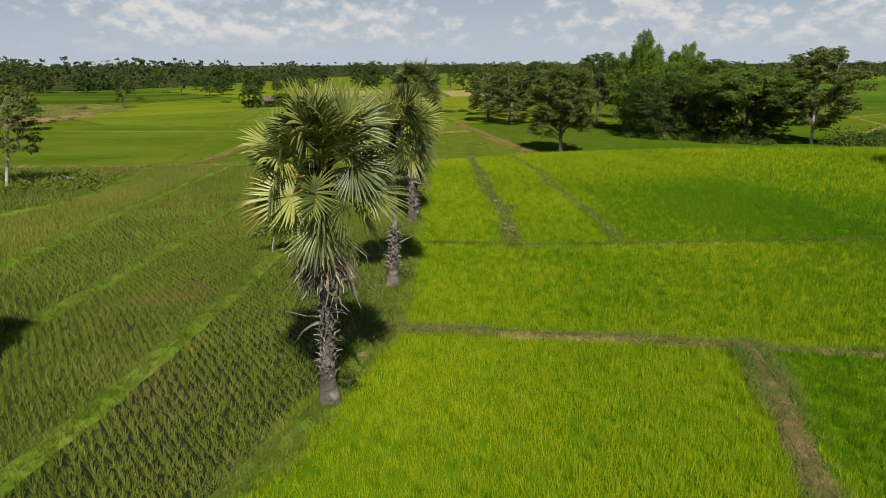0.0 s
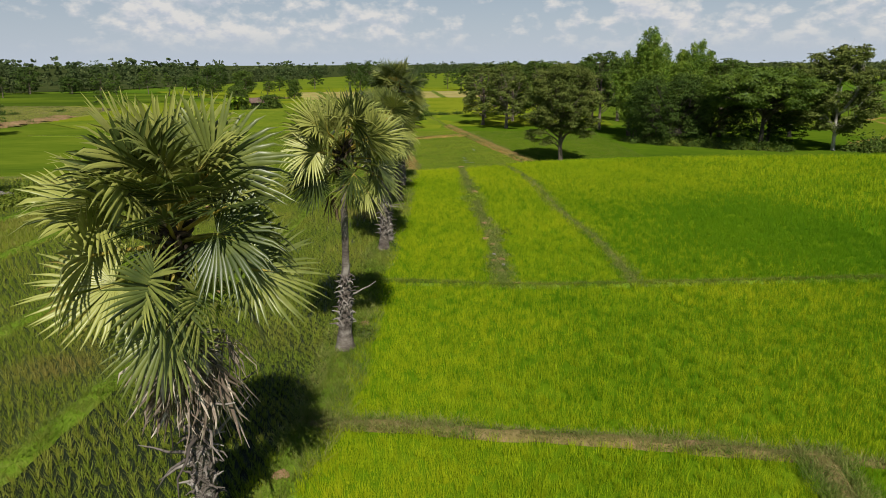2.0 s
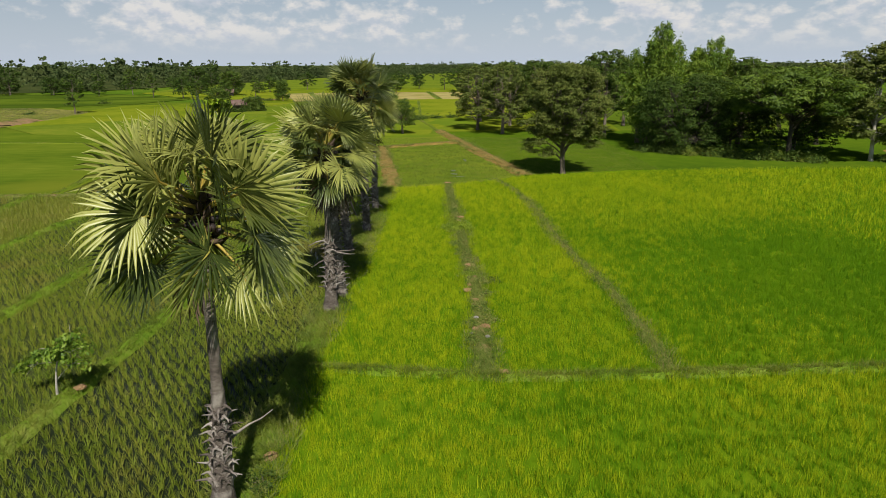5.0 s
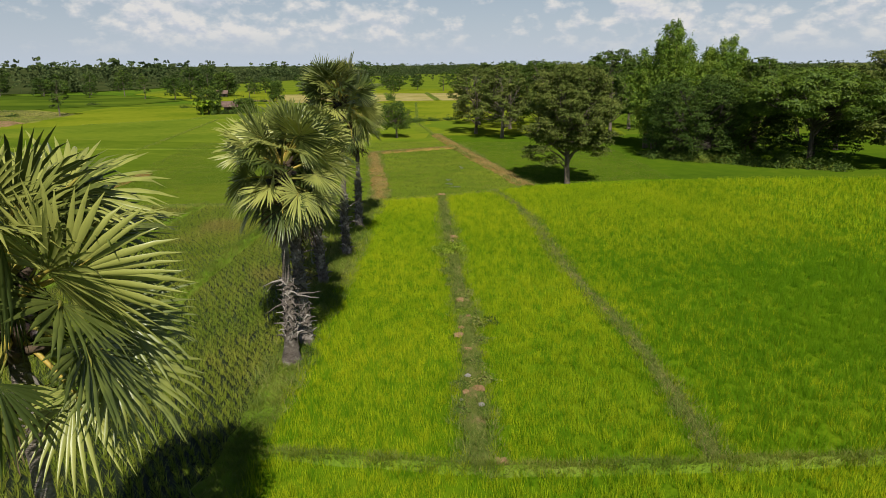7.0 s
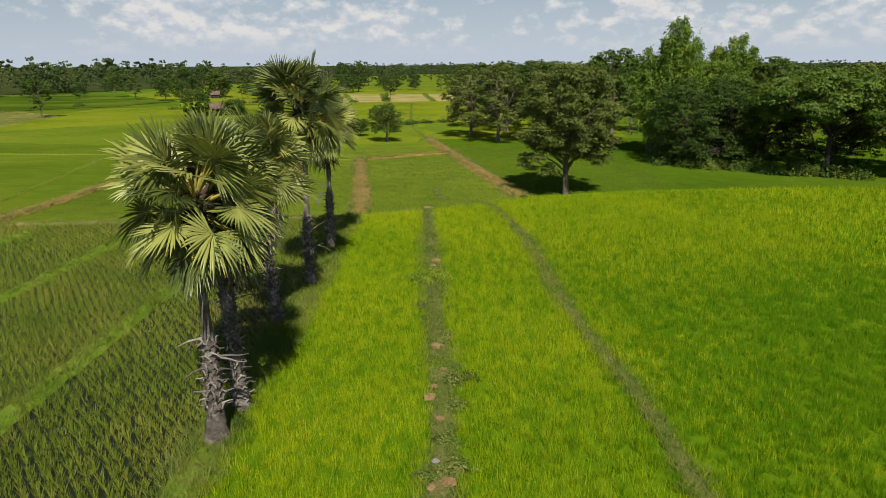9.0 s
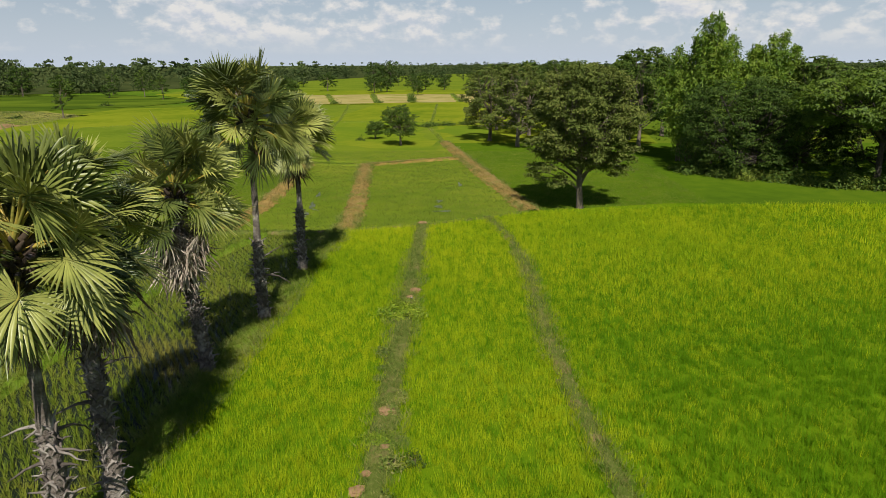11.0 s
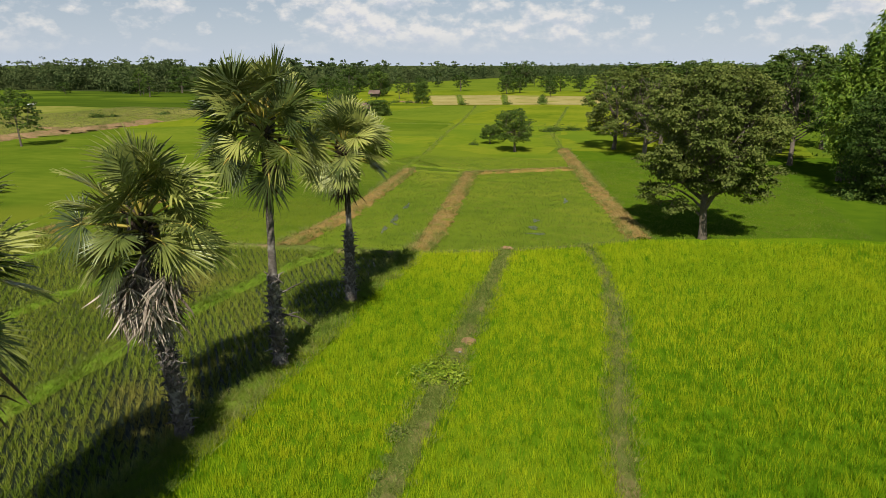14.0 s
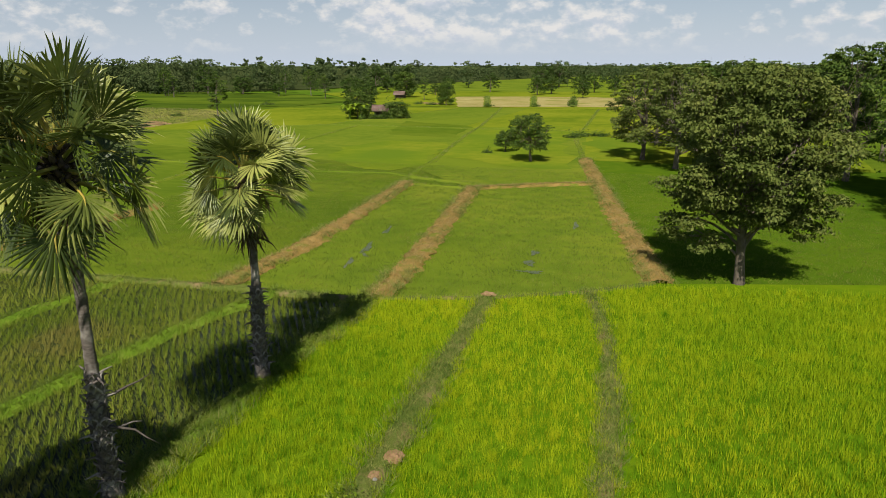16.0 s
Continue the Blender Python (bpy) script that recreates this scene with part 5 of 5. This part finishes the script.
for i in range(34):
    t = i / 33
    x, y = 26.5 + 15 * t, 96.5 - 11.5 * t ** 0.8
    shrub("hedge_bush", bush if i % 3 else scrubm, x + rng.normal(0, 0.5), y + rng.normal(0, 0.5), -0.3, rng.uniform(0, 360), (0.9, 0.9, rng.uniform(0.7, 1.2)), "leafy green bush along the edge of the grove", "bushes along the grove")
for i in range(40):
    x = 49 + 30 * rng.uniform(0, 1)
    shrub("hedge_bush", bush, x, 84 + 0.35 * (x - 49) + rng.normal(0, 3.0), -0.3, rng.uniform(0, 360), (1.1, 1.1, rng.uniform(0.6, 1.3)), "leafy green bush beside the dirt track", "bushes along the grove")


# small trees among the fields
small = tree_meshes(M_bark, M_leaf_mid, 47, 4.8, 2.2, 0.9, 0.20, 9000, 34, 0.14, twig=0.24, lump=(0.16, 0.28))
thin = tree_meshes(M_bark, M_leaf_mid, 48, 8.8, 2.2, 1.2, 0.36, 2200, 16, 0.15, twig=0.34)
bushy = tree_meshes(M_bark, M_leaf_mid, 54, 8.8, 3.2, 2.0, 0.34, 4600, 24, 0.16, twig=0.32)
sparse = tree_meshes(M_pale, M_leaf_dry, 49, 8.9, 2.5, 2.6, 0.26, 6000, 20, 0.13, twig=0.28, lean=1.2)
round_ = tree_meshes(M_bark, M_leaf_dark, 50, 7.4, 3.4, 0.5, 0.46, 2600, 24, 0.2, twig=0.5, puff=1.0, lump=(0.2, 0.34), ruffle=0.4)
far_round = tree_meshes(M_bark, M_leaf_dark, 51, 8.5, 3.4, 1.2, 0.6, 1600, 16, 0.2, twig=0.6, puff=1.0, lump=(0.25, 0.40), ruffle=0.5)
tree("field_tree", small, -3.3, 115.9, 0, "small leafy tree standing in the paddies", (1.05, 1.05, 1.1))
tree("field_tree", small, -7.8, 123.3, 120, "small leafy tree standing in the paddies", (0.62, 0.62, 0.55))
young = tree_meshes(M_pale, M_leaf_bamboo, 53, 2.3, 0.8, 0.9, 0.15, 1500, 4, 0.045, twig=0.16, lean=0.3, droop=0.5, lump=(0.25, 0.40), extra=((0.55, 0.0, 2.05), (0.85, 0.1, 1.75), (0.4, -0.2, 1.7), (-0.55, 0.0, 1.35), (-0.85, -0.1, 1.10), (-0.3, 0.15, 1.5)))
tree("sapling", young, -9.5, 35.1, 0, "young leafy sapling with a pale stem on the dike")
tree("thin_tree", sparse, -37.4, 55.6, 0, "thin grey-stemmed tree with an uneven leafy crown")
tree("thin_tree", bushy, -67.2, 106.6, 40, "slim field tree with a leafy crown", (0.79, 0.79, 0.88))
tree("thin_tree", thin, -77.0, 161.5, 200, "tall slim field tree with a sparse crown")
clump = tree_meshes(M_bark, M_leaf_mid, 55, 5.6, 2.5, 0.2, 0.34, 5600, 26, 0.14, twig=0.45, puff=1.0, lump=(0.2, 0.34), ruffle=0.5)
tree("field_tree", clump, -46.9, 164.6, 0, "round dark tree beside a field hut", (1.0, 1.0, 1.0))
tree("field_tree", round_, -47.6, 171.5, 70, "round dark tree beside a field hut", (0.60, 0.60, 0.85))
tree("field_tree", clump, -39.7, 167.8, 140, "low spreading tree beside a field hut", (0.95, 0.95, 0.6))
tree("field_tree", clump, -69, 246.5, 90, "round dark tree beside a field hut", (1.6, 1.6, 1.5))
tree("field_tree", clump, -43.3, 210.3, 190, "round dark tree among the paddies", (0.82, 0.82, 1.12))
tree("thin_tree", thin, -57.2, 232.3, 60, "slim field tree with a sparse crown", (0.7, 0.7, 0.8))
tree("thin_tree", bushy, -104.6, 250, 10, "slim field tree far off", (0.85, 0.85, 1.05))
for x, y, s in ((-151, 256, 1.35), (-146.7, 293, 1.1), (-118.4, 372, 1.4), (-127, 293, 0.55), (-110.5, 312, 0.6), (-102, 311, 0.65), (-18.9, 295, 0.9), (-43, 350, 1.5), (-36, 356, 1.6)):
    tree("field_tree", round_, x, y, 40 * x, "round dark tree in the far paddies", (s, s, s), "scattered trees in the far paddies")
for i in range(30):
    x = rng.uniform(-200, 30)
    y = rng.uniform(255, 300) if x > -60 else rng.uniform(215, 285)
    s = rng.uniform(0.6, 1.15)
    tree("field_tree", (round_, thin, far_round, far_round)[i % 4], x, y, rng.uniform(0, 360), "scattered tree in the far paddies", (s, s, s * rng.uniform(0.7, 1.05)), "scattered trees in the far paddies")
for i, (x, y, w, h) in enumerate(((-40.6, 167.0, 1.3, 2.3), (-38.6, 167.6, 1.1, 1.9), (-43.6, 164.4, 1.0, 0.9), (-41.8, 165.4, 1.0, 1.1), (-45.4, 164.0, 0.9, 1.3), (-9.6, 121.5, 0.45, 0.5), (-0.9, 143.8, 1.0, 0.6), (1.6, 144.4, 1.1, 0.55), (4.6, 145.8, 1.1, 0.6), (-2.0, 141.0, 0.8, 0.7), (-47.5, 211, 0.9, 0.7), (-52, 213, 1.0, 0.6), (-11.8, 216.7, 0.9, 2.0), (-31.6, 208, 0.9, 0.7), (-20.2, 211, 0.9, 0.7), (-93, 149, 1.3, 0.9), (-91, 151, 0.9, 0.6), (-74.4, 129, 0.8, 0.5), (-74.6, 136, 0.7, 0.5), (-86, 160, 1.2, 0.5), (-90, 200, 1.2, 0.7), (-60, 186, 1.0, 0.6))):
    shrub("field_bush", bush, x, y, -0.3, 50 * i, (w, w, h), "green bush among the paddies", "bushes among the paddies")


# ---- far woods ----
def woods(name, n, area, seed, hmin, hmax, label, leaf=0.85, count=330, lumps=17):
    """Far trees as one mass: stems with loose leafy crowns of many shapes."""
    r = np.random.default_rng(seed)
    shapes = [tree_parts(seed * 10 + i, 10.0, r.uniform(2.9, 4.2), r.uniform(0.1, 0.9), leaf, count, lumps, 0.15, twig=1.1, flat=1.0, slim=0.85, least=2, puff=1.0, ruffle=0.9, lump=(0.30, 0.46), bottom=3.0, shell=0.2)[1] for i in range(7)]
    pts = area(r, n)
    hs = r.uniform(hmin, hmax, n) * (1 + 0.25 * np.clip((-110 - pts[:, 0]) / 60, 0, 1))
    parts = []
    for i, ((x, y), h) in enumerate(zip(pts, hs)):
        v, f = shapes[i % 7]
        a, k = r.uniform(0, 6.3), h / 10
        kx = k * r.uniform(0.85, 1.25)
        w = np.stack([(v[:, 0] * math.cos(a) - v[:, 1] * math.sin(a)) * kx + x, (v[:, 0] * math.sin(a) + v[:, 1] * math.cos(a)) * kx + y, v[:, 2] * k + GROUND_Z], 1)
        parts.append((w, f))
        parts.append(tube(np.array([[x, y, GROUND_Z - 0.1], [x, y, GROUND_Z + h * 0.5]]), [0.18, 0.10], 3))
    v, f = merge(parts)
    return thing(name, mesh_np(name, v, f, M_hazy_woods), label, "woods", "stuff")


def belt(edge, depth, x0, x1):
    """Points behind an uneven front line."""
    def area(r, n):
        x = r.uniform(x0, x1, n)
        y = np.interp(x, edge[0], edge[1]) + depth * r.uniform(0, 1, n) ** 1.3 + 14 * np.sin(x * 0.05)
        return np.stack([x, y], 1)
    return area


EDGE = ((-900, -300, -230, -165, -135, -112, -80, -20, 60, 160, 400, 900), (300, 262, 262, 258, 290, 380, 560, 700, 740, 640, 480, 420))
woods("far_woods", 360, belt(EDGE, 48, -380, 260), 81, 7.0, 11.0, "long dark belt of far woods", 0.66, 500, 9)
woods("far_woods", 680, belt(((-1200, -300, -150, -100, 0, 100, 300, 1200), (350, 345, 360, 640, 790, 790, 620, 480)), 320, -800, 900), 82, 8.0, 11.5, "distant woods along the horizon", 1.3, 128, 4)
woods("far_woods", 240, belt(EDGE, 30, -340, 120), 84, 3.5, 6.0, "bushy undergrowth at the foot of the far woods", 1.2, 100, 3)
woods("far_woods", 150, belt(((-130, 400), (330, 330)), 330, -130, 330), 83, 6.0, 11.0, "scattered trees over the distant open fields", 1.0, 200, 5)
sheet("grass_field", [(-110, 268.5), (-60, 300.5), (110, 300.5), (420, 470), (160, 636), (60, 736), (-20, 700), (-80, 560), (-118, 380)], -0.24, M_fresh, "distant open green fields", "field")
# sheet coloured dark to stand for shade under the woods
sheet("woodland_floor", [(x, y + 6) for x, y in zip(*EDGE)] + [(2500, 600), (2500, 4000), (-2500, 4000), (-2500, 600)], -0.15, M_wood_shade, "floor of the far woods, painted dark as tree shade", "ground")


# ---- huts ----
def box_mesh(name, size, material, bevel=0.02):
    bm = bmesh.new()
    bmesh.ops.create_cube(bm, size=1.0)
    bmesh.ops.scale(bm, vec=size, verts=bm.verts)
    bmesh.ops.bevel(bm, geom=bm.edges, offset=bevel, segments=1, affect="EDGES")
    me = bpy.data.meshes.new(name)
    bm.to_mesh(me)
    bm.free()
    me.materials.append(material)
    return me


def hut(x, y, turn, w, d, h, label):
    root = thing("field_hut", None, label, "hut")
    root.matrix_basis = pose(x, y, GROUND_Z + 0.06, 0, 0, turn)
    post = box_mesh("post", (0.14, 0.14, h), M_wood)
    for sx in (-1, 0, 1):
        for sy in (-1, 1):
            child("post", post, root, m=pose(sx * (w / 2 - 0.1), sy * (d / 2 - 0.1), h / 2))
    child("platform", box_mesh("platform", (w, d, 0.12), M_wood), root, m=pose(0, 0, h * 0.35))
    child("wall", box_mesh("wall", (w, 0.06, h * 0.6), M_wood), root, "weathered board wall", pose(0, d / 2 - 0.05, h * 0.66))
    child("wall", box_mesh("wall", (0.06, d - 0.3, h * 0.6), M_wood), root, "weathered board wall", pose(-w / 2 + 0.05, 0, h * 0.66))
    # corrugated roof sheets
    n = 40
    for s in (-1, 1):
        u = np.linspace(-w / 2 - 0.5, w / 2 + 0.5, n)
        z0 = 0.03 * np.sin(np.arange(n) * np.pi / 2)
        a = np.stack([u, np.zeros(n), h + 1.0 + z0], 1)
        b = np.stack([u, np.full(n, s * (d / 2 + 0.55)), h - 0.15 + z0], 1)
        v = np.vstack([a, b, a + (0, 0, -0.03), b + (0, 0, -0.03)])
        k = np.arange(n - 1)[:, None]
        f = np.vstack([k + np.array([0, 1, n + 1, n]), k + np.array([2 * n, 3 * n, 3 * n + 1, 2 * n + 1]), k + np.array([n, n + 1, 3 * n + 1, 3 * n])])
        child("roof", mesh_np("roof", v, [f], M_roof), root, "rusty corrugated roof sheet")
    return root


hut(-43.0, 167.0, 20, 2.4, 2.2, 1.6, "field hut with a rusty pinkish roof among bushes")
hut(-68.5, 241, 10, 2.6, 2.2, 1.3, "open field hut under a tree")


def banana_leaf(seed):
    """A long arching leaf with a folded midrib."""
    r = np.random.default_rng(seed)
    t = np.linspace(0, 1, 8)
    x = 1.7 * t * (1 - 0.25 * t)
    z = 1.5 * t - 1.35 * t ** 2.2 + 1.2
    w = 0.30 * np.sin(np.pi * np.clip(t * 0.93 + 0.05, 0, 1)) ** 0.7 + 0.02
    v = np.concatenate([np.stack([x, s * w, z + (0.06 if s else -0.02) + r.normal(0, 0.02, 8)], 1) for s in (-1, 0, 1)])
    k = np.arange(7)[:, None]
    f = np.vstack([k + np.array([0, 8, 9, 1]), k + np.array([8, 16, 17, 9])])
    return mesh_np("banana_leaf", v, [f], M_leaf_bright)


BANANA = [banana_leaf(i) for i in range(3)]
BSTEM = mesh_np("stem", *tube(np.array([[0, 0, -0.1], [0.03, 0, 0.8], [0, 0.02, 1.6]]), [0.16, 0.12, 0.07], 8), M_leaf_bright, smooth=True)
for n_, (x, y) in enumerate(((-47.2, 162.0), (-48.0, 163.4), (-46.0, 163.6))):
    root = thing("banana_plant", None, "banana plant with long arching green leaves", "plant", group="banana plants by the hut")
    root.matrix_basis = pose(x, y, GROUND_Z + 0.1) @ Matrix.Scale(1.3 + 0.15 * n_, 4)
    child("stem", BSTEM, root)
    for i in range(8):
        child("banana_leaf", BANANA[i % 3], root, m=pose(0, 0, 0.1 * (i % 3), 0, 0, i * 47 + 20 * n_))


# ---- soil, clods, stones, dirt track ----
def lump_mesh(name, seed, w, h, material):
    bm = bmesh.new()
    bmesh.ops.create_icosphere(bm, subdivisions=3, radius=1.0)
    for v in bm.verts:
        p = v.co.copy()
        k = 1 + 0.35 * noise.noise(p * 1.6 + Vector((seed, 0, 0))) + 0.18 * noise.noise(p * 5 + Vector((0, seed, 0)))
        v.co = Vector((p.x * w * k, p.y * w * k, p.z * h * k))
    me = bpy.data.meshes.new(name)
    bm.to_mesh(me)
    bm.free()
    me.materials.append(material)
    return me


clods = [lump_mesh("soil_clod", s, 0.42, 0.20, M_clod) for s in (1, 2, 3)]
for i, (x, y, s) in enumerate(((4.0, 48.5, 1.0), (3.8, 44.7, 0.8), (4.1, 43.4, 0.6), (4.3, 40.4, 0.85), (3.9, 40.2, 0.5), (4.7, 36.4, 0.75), (3.85, 59.3, 1.1), (3.7, 58.4, 0.7), (-2.9, 21.5, 0.9), (-1.9, 31.6, 0.8), (-12.6, 14.3, 0.6), (-9.0, 35.5, 0.7), (-16.0, 54.2, 0.7), (3.1, 72.4, 1.2), (4.2, 46.6, 0.55), (3.9, 45.4, 0.5))):
    ob = thing("soil_clod", clods[i % 3], "reddish clod of dry earth on a dike", "soil", group="earth clods on the dikes")
    ob.matrix_basis = pose(x, y, -0.03, 0, 0, 70 * i) @ Matrix.Diagonal((s * 0.65, s * 0.55, s * 0.42, 1))
stone = lump_mesh("stone", 9, 0.13, 0.07, M_stone)
for i, (x, y) in enumerate(((3.8, 58.2), (4.35, 39.3), (3.75, 39.6), (4.0, 41.2))):
    ob = thing("stone", stone, "small pale stone on a dike", "stone", group="stones on the dike")
    ob.matrix_basis = pose(x, y, 0.02, 0, 0, 40 * i) @ Matrix.Scale(0.45 + 0.3 * (i % 2), 4)
debris = lump_mesh("rubble", 14, 0.45, 0.28, M_stone)
for i, (x, y) in enumerate(((-35.2, 56.4), (-34.6, 56.9), (-33.8, 58.2), (-33.2, 58.6), (-36.0, 56.2), (-34.1, 57.4))):
    ob = thing("rubble", debris, "pale lump of rubble on the overgrown mound", "stone", group="rubble on the mound")
    ob.matrix_basis = pose(x, y, 0.12, 10 * i, 0, 50 * i) @ Matrix.Scale(0.7 + 0.25 * (i % 3), 4)
dike("dirt_track", [(110, 150), (78, 127), (73.5, 110), (62, 98), (54.7, 93), (51.3, 76)], 2.4, -0.2, M_red, "reddish dirt track beside the grove", 0, M_drygrass, step=1.0)
for line, w in ((BANK_A, 5.2), (BANK_B, 4.0), (BANK_C, 3.5), ([(-45.5, 214), (-52, 217)], 2.0)):
    dike("earth_bank", line, w, 0.25 if w > 5 else -0.12 if w > 2.5 else 0.0, M_bank, "low bare reddish-brown earth bank", 7, M_drygrass, 0.3, step=1.0, wob=0.3)


def shelter(x, y, turn):
    """A small open field shelter under a white roof sheet."""
    root = thing("field_shelter", None, "small white-roofed field shelter at the meadow edge", "shelter")
    root.matrix_basis = pose(x, y, -0.2, 0, 0, turn) @ Matrix.Scale(0.62, 4)
    post = box_mesh("post", (0.10, 0.10, 1.5), M_wood)
    for sx in (-1, 1):
        for sy in (-1, 1):
            child("post", post, root, m=pose(sx * 1.1, sy * 0.8, 0.75))
    child("roof", box_mesh("roof", (2.8, 2.2, 0.10), M_white), root, "white roof sheet", pose(0, 0, 1.56, 6, 0, 0))
    child("wall", box_mesh("wall", (1.0, 0.06, 1.2), M_white), root, "white side panel", pose(-0.7, -0.85, 0.8))
    child("bench", box_mesh("bench", (2.2, 0.9, 0.10), M_wood), root, "", pose(0, 0.2, 0.5))


shelter(-131.6, 170.3, 25)
